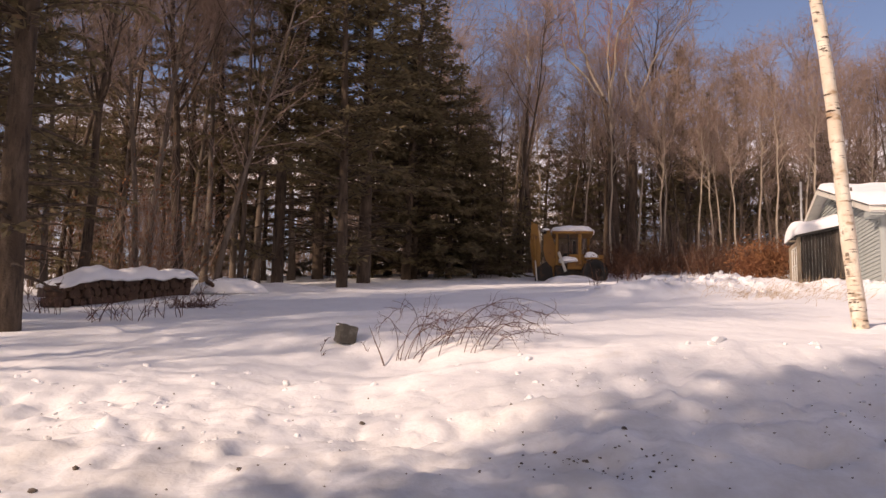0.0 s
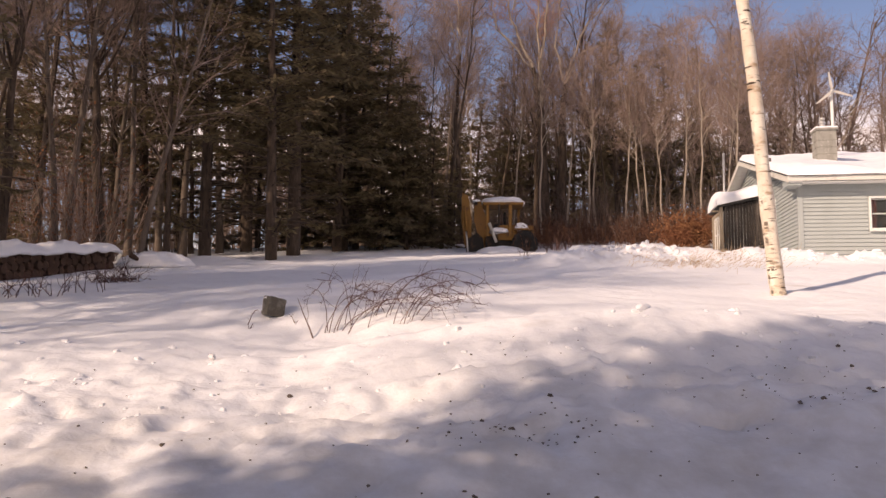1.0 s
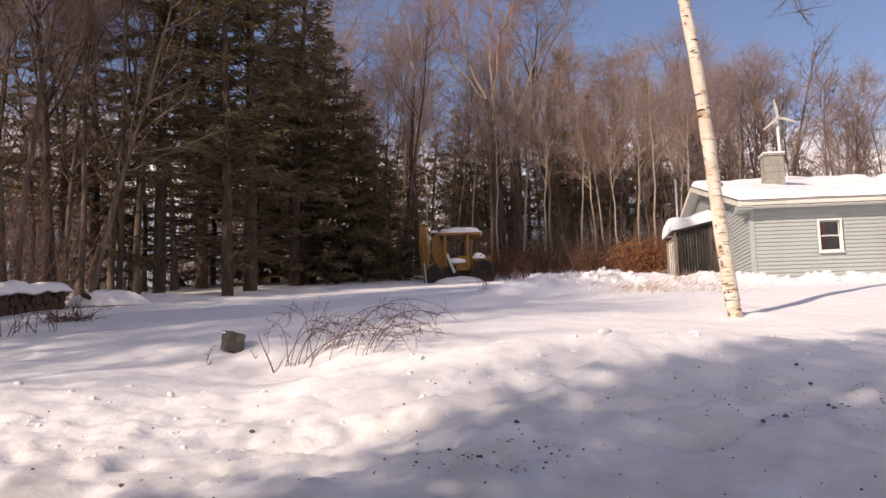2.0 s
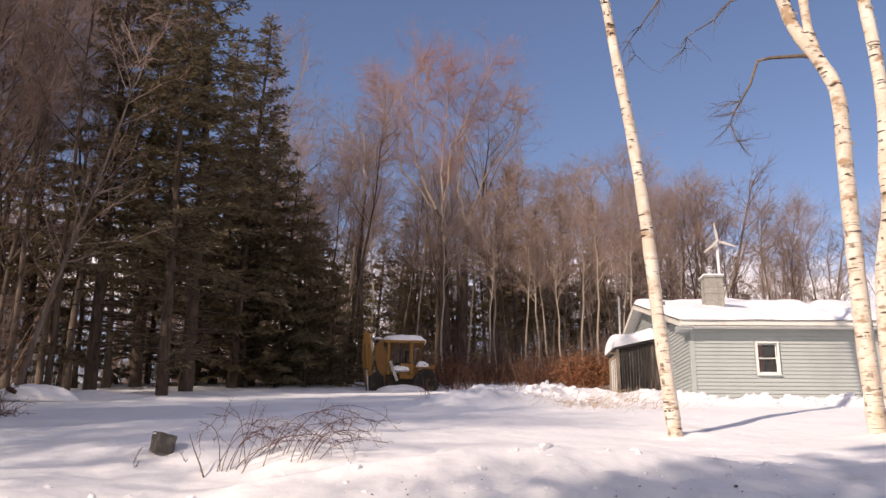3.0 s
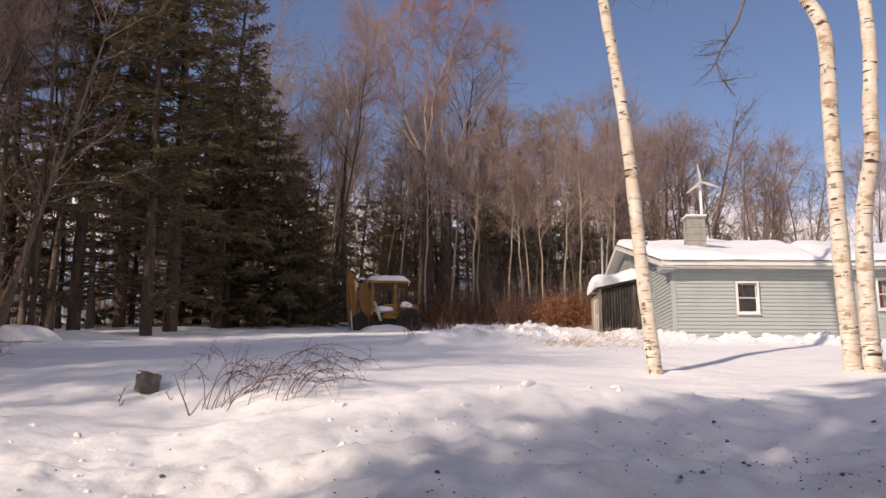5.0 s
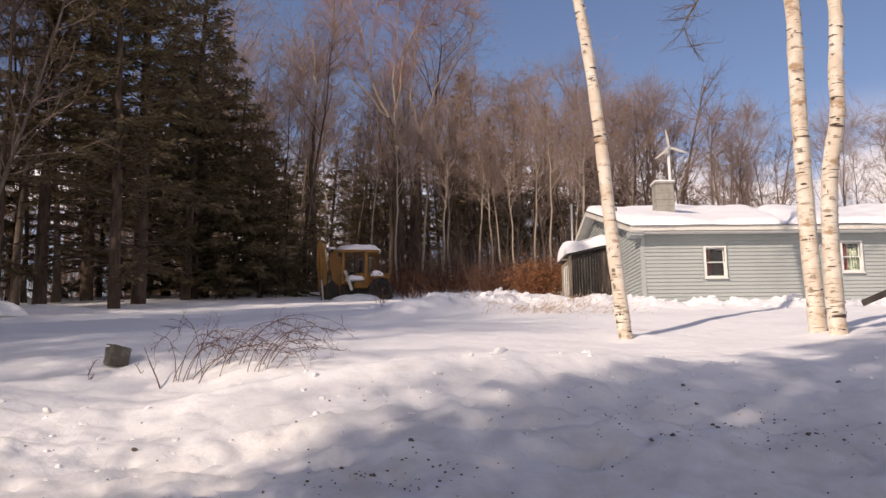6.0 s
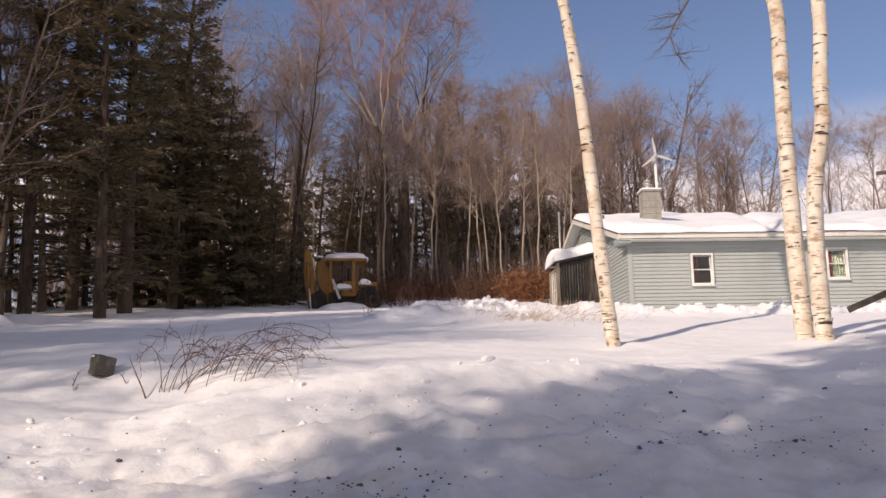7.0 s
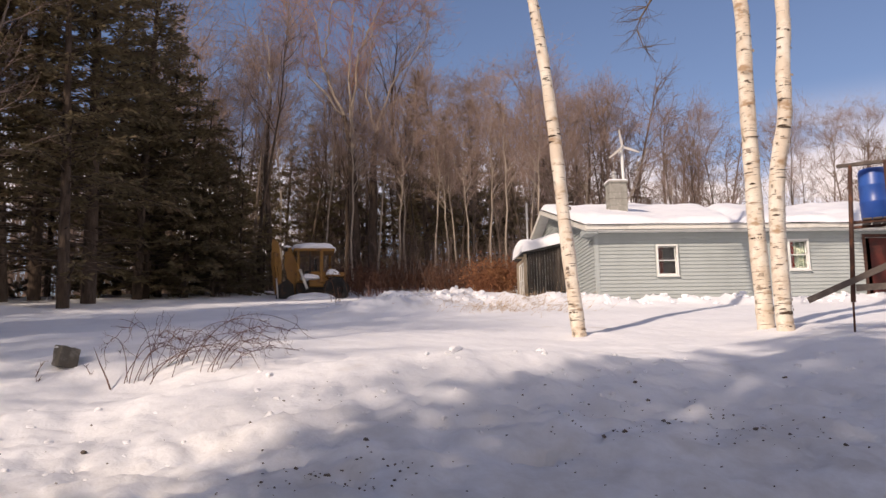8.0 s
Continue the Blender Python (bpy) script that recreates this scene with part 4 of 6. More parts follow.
def bare_tree(seed, height, radius, first=0.35, limbs=16, subs=7, twigs=8, lean=(0, 0), up=0.05, limb_len=0.32, twig_r=0.0065, sides=8, wob=0.04):
    """A leafless broadleaf: soups of trunk, of twigs and of limbs; a rounded crown of fine spray."""
    rng = np.random.default_rng(seed)
    wood, fine, pale = Soup(), Soup(), Soup()
    trunk = wander(rng, (0, 0, -0.4), (lean[0], lean[1], 1), height * 0.93 + 0.4, 14, wob, 0.02)
    s = np.linspace(0, 1, len(trunk))
    wood.tube(trunk, radius * (1 - 0.9 * s ** 0.8) + radius * 0.35 * np.exp(-s * 30), sides)
    P, D = [], []
    for _ in range(limbs):
        f = first + (1 - first) * rng.random() ** 0.8
        i = min(13, int(f * 14))
        p = trunk[i] + (trunk[i + 1] - trunk[i]) * (f * 14 - i)
        r = radius * (1 - 0.88 * f) * rng.uniform(0.3, 0.55)
        g = (f - first) / (1 - first)
        ln = height * limb_len * (0.55 + 0.9 * g * (1 - g) + 0.35 * (1 - g)) * rng.uniform(0.6, 1.15)
        limb = wander(rng, p, spread(rng, trunk[i + 1] - trunk[i], rng.uniform(0.5, 0.95) - 0.25 * g), ln, 7, 0.13, up)
        pale.tube(limb, r * (1 - 0.85 * np.linspace(0, 1, 8)) + 0.004, 5)
        for _ in range(subs):
            g = rng.uniform(0.25, 1.0)
            j = min(6, int(g * 7))
            q = limb[j] + (limb[j + 1] - limb[j]) * (g * 7 - j)
            sub = wander(rng, q, spread(rng, limb[j + 1] - limb[j], rng.uniform(0.4, 0.95)), ln * rng.uniform(0.28, 0.55), 4, 0.17, up * 0.7)
            fine.tube(sub, max(r * 0.30, 0.008) * (1 - 0.75 * np.linspace(0, 1, 5)) + 0.002, 3)
            k = rng.integers(1, 5, twigs)
            P.append(sub[k])
            D.append(sub[k] - sub[k - 1])
    m = height / 14
    a, d = fine.fan(rng, np.concatenate(P), np.concatenate(D), 1, (0.3, 0.95), (0.4 * m, 1.05 * m), twig_r, 0.06)
    fine.fan(rng, a, d, 1, (0.3, 1.0), (0.2 * m, 0.55 * m), twig_r * 0.7, 0.04)
    return wood, fine, pale


def conifer(seed, height, spread_r, trunk_r, first=0.1, whorl=0.36, per=5, sprays=60, droop=-0.05, shape=0.8, spray_len=0.112):
    """A hemlock or pine: trunk with boughs, and a crown of many needle sprays."""
    rng = np.random.default_rng(seed)
    wood, green, bough = Soup(), Soup(), Soup()
    trunk = wander(rng, (0, 0, -0.4), (0, 0, 1), height + 0.4, 16, 0.012, 0.02)
    s = np.linspace(0, 1, 17)
    wood.tube(trunk, trunk_r * (1 - 0.95 * s) + 0.01, 8)
    z = height * 0.06
    C, A, W = [], [], []
    while z < height * 0.985:
        f = z / height
        reach = spread_r * max(0.06, (1 - f)) ** shape
        low = f < first
        for k in range(per if not low else 3):
            t = rng.uniform(0, 2 * math.pi)
            ln = reach * rng.uniform(0.55, 1.12) * (0.55 if low else 1.0)
            slope = rng.uniform(-0.10, 0.25) + 0.35 * f
            b = wander(rng, (trunk[int(f * 16)][0], trunk[int(f * 16)][1], z + rng.uniform(-0.15, 0.15)), (math.cos(t), math.sin(t), slope), ln, 5, 0.06, droop)
            bough.tube(b, trunk_r * 0.16 * (1 - f * 0.6) * (1 - 0.85 * np.linspace(0, 1, 6)) + 0.004, 4)
            if low and rng.random() < 0.8:
                continue
            n = max(10, int(sprays * ln / spread_r * 1.9))
            g = 0.15 + 0.85 * rng.random(n) ** 0.75
            j = np.minimum(4, (g * 5).astype(int))
            base = b[j] + (b[j + 1] - b[j]) * (g * 5 - j)[:, None]
            axis = b[j + 1] - b[j]
            axis /= np.linalg.norm(axis, axis=1, keepdims=True)
            side = np.cross(axis, [0, 0, 1]) * rng.choice([-1, 1], n)[:, None]
            w = axis * rng.uniform(0.3, 1.0, n)[:, None] + side * rng.uniform(0.3, 1.1, n)[:, None] + rng.normal(0, 0.22, (n, 3)) - [0, 0, 0.12]
            w /= np.linalg.norm(w, axis=1, keepdims=True)
            half = spray_len * rng.uniform(0.6, 1.5, n)[:, None]
            C.append(base + w * half * rng.uniform(0.8, 2.2, n)[:, None])
            A.append(w * half)
            flat = np.cross(w, [0, 0, 1]) + rng.normal(0, 0.75, (n, 3))
            flat /= np.linalg.norm(flat, axis=1, keepdims=True) + 1e-9
            W.append(flat * half * rng.uniform(0.22, 0.42, n)[:, None])
        z += whorl * rng.uniform(0.7, 1.3)
    green.blades(np.concatenate(C), np.concatenate(A), np.concatenate(W))
    return wood, green, bough


def tree(name, made, bark, leaf, m, label, category="tree", group="", crown="crown"):
    t = tagged(empty(name, m), label, category, group)
    link("trunk", made[0].mesh("trunk"), bark, t)
    tagged(link("branchwork", made[2].mesh("branchwork"), bark, t), kind="stuff")
    link(crown, made[1].mesh("crown", smooth=False), leaf, t)
    return t


def polar(azimuth, far):
    return far * math.sin(radians(azimuth)), far * math.cos(radians(azimuth))


def stood(azimuth, far, turn=0.0, size=1.0):
    x, y = polar(azimuth, far)
    return Matrix.Translation((x, y, ground_z(x, y) - 0.05)) @ Matrix.Rotation(radians(turn), 4, "Z") @ Matrix.Diagonal((size, size, size, 1))


CANOPY_AZ = (-10, -1, 0.5, 3.1, 4.1, 6.0, 10.0, 15.6, 16.8, 17.9, 19.9, 24.2, 25.7, 27.7, 29.6, 31.4, 33.1, 36.6, 40.1, 44.4)
CANOPY_UP = (0.60, 0.50, 0.36, 0.365, 0.40, 0.41, 0.38, 0.38, 0.39, 0.325, 0.355, 0.37, 0.34, 0.355, 0.362, 0.345, 0.295, 0.288, 0.295, 0.265)


def room(azimuth, far):
    """How tall a tree of the wood grows at a bearing and distance."""
    x, y = polar(azimuth, far)
    return float(np.interp(azimuth, CANOPY_AZ, CANOPY_UP)) * far + 1.6 - ground_z(x, y)


def place_copies(kind, spots, tall=0.0):
    for k, (az, far, turn, size) in enumerate(spots):
        size = min(size, room(az, far) / tall * (1.0, 0.93, 0.86)[k % 3]) if tall else size
        c = copy_thing(kind, stood(az, far, turn, 1.0))
        c.scale = (size, size, size)


# dark conifers of the wood's edge
G_CON = "conifers at the wood's edge"
pine_a = tree("hemlock", conifer(11, 19.0, 4.1, 0.24, 0.16, sprays=92), M_BARK, M_NEEDLE, stood(-5.2, 30.0), "tall dark hemlock with drooping snow-dusted boughs", group=G_CON)
pine_b = tree("hemlock", conifer(12, 17.5, 3.7, 0.21, 0.22, sprays=85), M_BARK, M_NEEDLE, stood(-10.8, 28.5, 40), "tall dark hemlock with drooping boughs", group=G_CON)
pine_c = tree("hemlock", conifer(13, 10.5, 3.2, 0.15, 0.06, sprays=90), M_BARK, M_NEEDLE, stood(-1.2, 35.0), "dense dark young hemlock at the wood's edge", group=G_CON)
pine_d = tree("white_pine", conifer(14, 11.5, 2.0, 0.15, 0.2, whorl=0.42, per=5, sprays=50, droop=0.03, shape=0.9), M_BARK, M_NEEDLE, stood(16.1, 43.0), "slender olive-green pine among bare trees", group=G_CON)
place_copies(pine_a, [(-8.2, 33.5, 120, 1.0), (-14.6, 34.5, 70, 0.85), (-27.0, 24.0, 200, 0.8), (-2.4, 33.0, 250, 0.82)])
place_copies(pine_b, [(-16.4, 36.0, 130, 0.9), (-20.8, 33.0, 250, 0.85), (-6.6, 27.0, 100, 0.85), (-3.6, 37.0, 10, 0.95), (-22.5, 36.0, 210, 0.75), (-29.0, 19.0, 300, 0.8), (46.8, 40.0, 20, 0.5)])
place_copies(pine_c, [(0.4, 34.0, 45, 0.85), (2.2, 34.6, 170, 0.66), (3.9, 35.4, 280, 0.48), (5.3, 36.5, 60, 0.33), (-1.9, 33.6, 120, 0.95), (1.2, 36.5, 20, 0.8), (3.0, 40.0, 95, 0.75), (-4.5, 39.0, 190, 0.9), (5.2, 46.0, 260, 0.8), (9.0, 50.0, 20, 0.8), (14.0, 52.0, 145, 0.9), (-7.5, 37.0, 310, 0.85),
                      (18.5, 49.0, 60, 0.75), (22.0, 47.0, 130, 0.7), (-12.5, 36.0, 15, 0.9), (-24.0, 30.0, 80, 0.7), (1.8, 52.0, 200, 1.0), (12.0, 58.0, 170, 1.0), (26.0, 52.0, 270, 0.7), (6.6, 53.0, 10, 0.9), (10.4, 55.0, 100, 0.95), (16.6, 56.0, 190, 0.9), (20.6, 53.0, 280, 0.8), (24.4, 57.0, 40, 0.85), (-1.2, 51.0, 130, 1.0), (28.5, 60.0, 220, 0.7)])
place_copies(pine_d, [(19.6, 50.0, 30, 1.0), (21.0, 54.0, 130, 1.05), (8.0, 56.0, 200, 1.0), (24.0, 50.0, 280, 0.85), (17.6, 47.0, 90, 0.85), (30.5, 70.0, 10, 0.9), (15.0, 48.0, 10, 0.8)])

# bare trees: a few kinds, many stands
G_BARE = "bare broadleaf trees of the wood"


def grown_tree(name, trunks, stems, seed, leaf, label, per_m=2.6, limb=1.7, twigs=8):
    """A bare tree drawn along given stems: (points, first radius, last radius)."""
    rng = np.random.default_rng(seed)
    o = np.array(trunks[0][0][0])
    wood, pale, fine = Soup(), Soup(), Soup()
    P, D = [], []
    for pts, ra, rb in trunks:
        p = np.array(pts) - o
        s = np.linspace(0, len(p) - 1, 14)
        q = np.stack([np.interp(s, np.arange(len(p)), p[:, k]) for k in range(3)], 1)
        q[1:-1] += rng.normal(0, 0.03, (12, 3))
        wood.tube(q, ra + (0.5 * rb - ra) * np.linspace(0, 1, 14) ** 1.5, 9)
    for pts, ra, rb in stems:
        p = np.array(pts) - o
        n = 4 * len(p)
        s = np.linspace(0, len(p) - 1, n)
        q = np.stack([np.interp(s, np.arange(len(p)), p[:, k]) for k in range(3)], 1)
        q[1:-1] += rng.normal(0, 0.05, (n - 2, 3))
        q[:, 1] += np.linspace(0, rng.uniform(-1.6, 1.6), n)
        pale.tube(q, 0.55 * (ra + (rb - ra) * np.linspace(0, 1, n)), 6)
        ln = float(np.linalg.norm(np.diff(q, axis=0), axis=1).sum())
        for _ in range(int(ln * per_m)):
            f = rng.uniform(0.12, 1.0) ** 0.65 * (n - 1)
            a = min(n - 2, int(f))
            st = q[a] + (q[a + 1] - q[a]) * (f - a)
            br = wander(rng, st, spread(rng, q[a + 1] - q[a], rng.uniform(0.45, 1.05)), limb * rng.uniform(0.5, 1.5), 6, 0.17, 0.04)
            fine.tube(br, 0.012 * (1 - 0.8 * np.linspace(0, 1, 7)) + 0.003, 3)
            k = rng.integers(1, 7, twigs)
            P.append(br[k])
            D.append(br[k] - br[k - 1])
    a, d = fine.fan(rng, np.concatenate(P), np.concatenate(D), 1, (0.3, 0.95), (0.35, 1.0), 0.0065, 0.05)
    fine.fan(rng, a, d, 2, (0.3, 1.0), (0.2, 0.5), 0.0045, 0.03)
    t = tagged(empty(name, Matrix.Translation(o)), label, "tree", G_BARE)
    link("trunk", wood.mesh("trunk"), M_BARK, t)
    # limbs take the pale bark to stand for sun on the crown
    tagged(link("branchwork", pale.mesh("branchwork"), M_PALEBARK, t, "pale sunlit branchwork"), kind="stuff")
    link("crown", fine.mesh("crown"), leaf, t)
    return t


maple = grown_tree("maple_tree", [([(8.35, 41.14, 5.6), (8.32, 41.14, 6.89), (8.14, 41.17, 12.23), (7.72, 41.25, 14.9)], 0.30, 0.18)],
    [([(7.72, 41.25, 14.88), (7.06, 41.37, 16.67), (6.75, 41.42, 17.89), (6.48, 41.47, 20.39), (5.59, 41.59, 22.6)], 0.15, 0.03),
     ([(6.75, 41.42, 17.89), (6.98, 41.39, 20.09), (7.15, 41.36, 22.68)], 0.09, 0.02), ([(6.48, 41.47, 20.39), (6.63, 41.44, 22.33), (6.88, 41.4, 23.4)], 0.06, 0.015),
     ([(7.93, 41.21, 13.11), (8.2, 41.16, 16.4), (8.51, 41.1, 18.41), (9.56, 40.87, 20.8), (10.64, 40.6, 23.2)], 0.15, 0.03), ([(8.51, 41.1, 18.41), (9.43, 40.9, 19.68), (10.71, 40.58, 20.23), (11.85, 40.26, 21.12)], 0.08, 0.015),
     ([(7.72, 41.25, 14.88), (5.92, 41.55, 16.93), (5.27, 41.64, 19.22), (4.4, 41.74, 20.75)], 0.10, 0.02), ([(8.14, 41.17, 12.23), (7.91, 41.22, 16.7), (8.07, 41.19, 20.13), (8.24, 41.15, 22.0)], 0.11, 0.02)],
    21, M_REDTWIG, "tall bare maple with pale limbs and reddish crown", per_m=4.6, limb=1.45, twigs=12)
grown_tree("bare_tree", [([(9.12, 40.97, 5.6), (9.12, 40.97, 6.9), (9.1, 40.97, 12.25), (9.25, 40.94, 14.02)], 0.29, 0.20)],
    [([(9.25, 40.94, 14.02), (9.9, 40.79, 15.52), (11.29, 40.43, 16.13), (12.12, 40.18, 17.65)], 0.12, 0.02), ([(9.25, 40.94, 14.02), (8.77, 41.04, 15.81), (8.88, 41.02, 17.95), (9.0, 40.99, 19.84)], 0.11, 0.02),
     ([(9.25, 40.94, 14.02), (10.17, 40.72, 16.74), (11.28, 40.43, 18.28), (11.99, 40.22, 19.37)], 0.11, 0.02)], 27, M_TWIG, "dark-trunked bare tree with wide-spread limbs")
grown_tree("bare_tree", [([(-0.88, 37.96, 5.2), (-0.88, 37.96, 6.62), (-1.12, 37.95, 12.08), (-1.09, 37.95, 14.98)], 0.22, 0.13)],
    [([(-1.09, 37.95, 14.98), (-1.09, 37.95, 17.44), (-0.79, 37.96, 19.73), (-0.27, 37.97, 21.54)], 0.11, 0.02), ([(-1.09, 37.95, 14.98), (-0.38, 37.96, 17.38), (0.31, 37.97, 18.58), (0.92, 37.96, 21.4)], 0.12, 0.02),
     ([(-0.69, 37.96, 16.38), (0.38, 37.96, 17.33), (1.23, 37.95, 18.26)], 0.06, 0.015)], 28, M_TWIG, "tall dark bare tree with upswept limbs", per_m=2.2, limb=1.3)
grown_tree("bare_tree", [([(4.23, 40.75, 5.4), (4.23, 40.75, 7.21), (3.82, 40.79, 11.84), (4.08, 40.76, 15.3)], 0.17, 0.10)],
    [([(4.08, 40.76, 15.3), (4.05, 40.77, 17.98), (3.85, 40.79, 19.4)], 0.09, 0.02), ([(4.08, 40.76, 15.3), (3.38, 40.83, 17.33), (2.91, 40.86, 18.5)], 0.07, 0.015)], 29, M_TWIG, "slim bare tree with twiggy brown crown", per_m=3.2, limb=1.6)
oak = tree("bare_tree", bare_tree(22, 15.5, 0.24, first=0.42, limbs=17, subs=8, twigs=8, up=0.05, limb_len=0.34), M_BARK, M_TWIG, stood(14.6, 44.0, 60, 0.9), "dark-barked bare tree with spreading limbs", group=G_BARE)
ash = tree("bare_tree", bare_tree(23, 15.0, 0.15, first=0.4, limbs=18, subs=8, twigs=8, up=0.07, limb_len=0.27), M_GREYBARK, M_TWIG, stood(2.2, 43.5, 20, 0.85), "slender grey bare tree with upswept twigs", group=G_BARE)
beech = tree("bare_tree", bare_tree(24, 13.0, 0.13, first=0.25, limbs=19, subs=8, twigs=8, up=0.04, limb_len=0.31), M_GREYBARK, M_TWIG, stood(19.0, 46.0, 0, 0.85), "bare grey tree with fine brown twigs", group=G_BARE)
pole = tree("bare_tree", bare_tree(25, 13.5, 0.10, first=0.5, limbs=14, subs=7, twigs=7, up=0.06, limb_len=0.22, lean=(0.05, 0.02)), M_BARK, M_TWIG, stood(5.0, 36.5), "thin dark pole-like bare tree", group=G_BARE)
whitepole = tree("grey_birch", bare_tree(26, 12.0, 0.085, first=0.45, limbs=14, subs=7, twigs=7, up=0.05, limb_len=0.24, lean=(-0.10, 0.03), wob=0.07), M_PALEBARK, M_TWIG, stood(21.6, 36.0, 0, 0.75), "thin white-stemmed birch at the wood's edge", group=G_BARE)
place_copies(oak, [(10.6, 47.0, 150, 0.85), (26.5, 55.0, 220, 0.95), (28.5, 57.0, 10, 0.95), (2.5, 48.0, 90, 1.0), (-17.0, 28.0, 45, 1.1), (-22.8, 25.5, 190, 1.15), (-0.6, 46.0, 280, 1.05)], 15.5)
place_copies(ash, [(4.6, 44.0, 200, 0.92), (0.6, 44.0, 33, 0.95), (-19.6, 27.0, 80, 1.15), (-19.0, 27.5, 250, 1.1), (-15.4, 29.0, 170, 1.1), (-24.8, 26.0, 20, 1.1), (-12.2, 31.0, 310, 1.1), (-9.9, 33.5, 90, 1.0),
                    (24.6, 52.0, 60, 0.95), (33.0, 58.0, 200, 0.75), (39.5, 58.0, 110, 0.75)], 15.0)
place_copies(beech, [(-16.5, 30.0, 25, 1.0), (-13.6, 32.5, 115, 1.05), (-17.4, 33.0, 295, 1.0), (-20.4, 30.0, 155, 1.0), (3.8, 50.0, 40, 1.1), (21.0, 44.0, 230, 0.9), (23.0, 47.0, 330, 1.0), (27.4, 50.0, 75, 1.0), (30.0, 54.0, 165, 0.85), (35.0, 62.0, 255, 0.9), (41.5, 58.0, 345, 0.8), (1.4, 46.0, 120, 1.1), (17.6, 52.0, 10, 1.1),
                      (25.4, 44.0, 190, 0.95), (32.2, 50.0, 280, 0.85), (-27.0, 28.0, 60, 1.1), (15.2, 55.0, 100, 1.1), (20.0, 58.0, 200, 1.15), (43.0, 54.0, 30, 0.8), (38.0, 64.0, 70, 0.85)], 13.0)
place_copies(pole, [(3.4, 38.5, 60, 1.0), (14.4, 41.0, 20, 0.9), (15.4, 39.5, 110, 0.9), (17.2, 42.5, 200, 0.9), (18.4, 40.0, 290, 0.85), (20.2, 42.0, 45, 0.85), (22.4, 40.5, 135, 0.85),
                     (-16.2, 33.0, 225, 1.1), (-20.6, 30.5, 315, 1.1), (-23.6, 29.5, 10, 1.15), (-26.4, 22.5, 100, 1.1), (-18.0, 35.5, 190, 1.1), (-13.2, 27.5, 280, 1.05), (-22.2, 37.0, 70, 1.1), (-11.6, 34.0, 160, 1.1), (-25.4, 33.5, 250, 1.1),
                     (8.4, 47.0, 340, 1.05), (10.8, 49.0, 50, 1.1), (12.8, 47.0, 140, 1.0), (5.6, 50.0, 230, 1.1), (2.0, 40.0, 320, 0.95), (23.8, 45.0, 15, 0.9), (28.0, 48.0, 105, 0.9), (34.0, 55.0, 195, 0.7), (40.2, 62.0, 55, 0.75)], 13.5)
place_copies(whitepole, [(11.3, 38.0, 10, 0.8), (12.6, 39.5, 75, 0.85), (13.8, 37.5, 130, 0.7), (17.4, 37.2, 200, 0.7), (18.3, 38.6, 260, 0.8), (19.3, 36.0, 310, 0.65), (20.4, 38.2, 20, 0.75), (24.6, 38.5, 150, 0.7), (9.0, 43.0, 95, 0.95), (5.8, 41.0, 240, 0.9), (14.9, 40.5, 350, 0.8), (22.6, 37.0, 90, 1.0), (23.3, 35.0, 160, 0.9), (16.6, 38.0, 40, 0.72), (26.2, 46.0, 120, 0.85), (7.0, 46.0, 330, 1.1), (31.6, 52.0, 80, 0.8)], 12.0)

grown_tree("grey_birch", [([(18.1, 34.0, 5.6), (18.0, 34.1, 7.2), (18.0, 34.0, 9.5)], 0.07, 0.055)],
    [([(18.0, 34.0, 9.5), (18.3, 33.8, 10.6), (18.45, 33.7, 11.5)], 0.05, 0.015), ([(18.0, 34.0, 7.2), (19.0, 33.4, 9.8), (19.2, 33.3, 10.9), (19.85, 32.9, 12.4)], 0.06, 0.015),
     ([(19.2, 33.3, 10.9), (19.85, 33.0, 11.6), (20.5, 32.6, 11.9)], 0.045, 0.012), ([(19.0, 33.4, 9.8), (19.6, 33.0, 10.2), (20.3, 32.6, 10.1)], 0.03, 0.01)], 30, M_TWIG, "low white-limbed birch behind the house", per_m=0.8, limb=0.6, twigs=3)

# the wood goes on behind: far trunks and twigs, too many to tell apart
rng = np.random.default_rng(77)
far_wood = Soup()
kinds = []
for _ in range(9):
    one = Soup()
    st = wander(rng, (0, 0, -0.3), (rng.normal(0, 0.05), rng.normal(0, 0.05), 1), 13.0, 7, 0.04, 0.02)
    one.tube(st, rng.uniform(0.08, 0.15) * (1 - 0.85 * np.linspace(0, 1, 8)) + 0.012, 5)
    for _ in range(34):
        f = rng.uniform(0.22, 0.99)
        i = min(6, int(f * 7))
        p = st[i] + (st[i + 1] - st[i]) * (f * 7 - i)
        br = wander(rng, p, spread(rng, (0, 0, 1), rng.uniform(0.45, 1.1)), 3.9 * (1.15 - 0.7 * f), 4, 0.16, 0.05)
        one.tube(br, np.array([0.034, 0.027, 0.02, 0.014, 0.008]), 3)
        k = rng.integers(1, 5, 12)
        a, d = one.fan(rng, br[k], br[k] - br[k - 1], 1, (0.3, 1.0), (0.5, 1.4), 0.011, 0.05)
    kinds.append((np.concatenate(one.v), np.concatenate(one.f)))
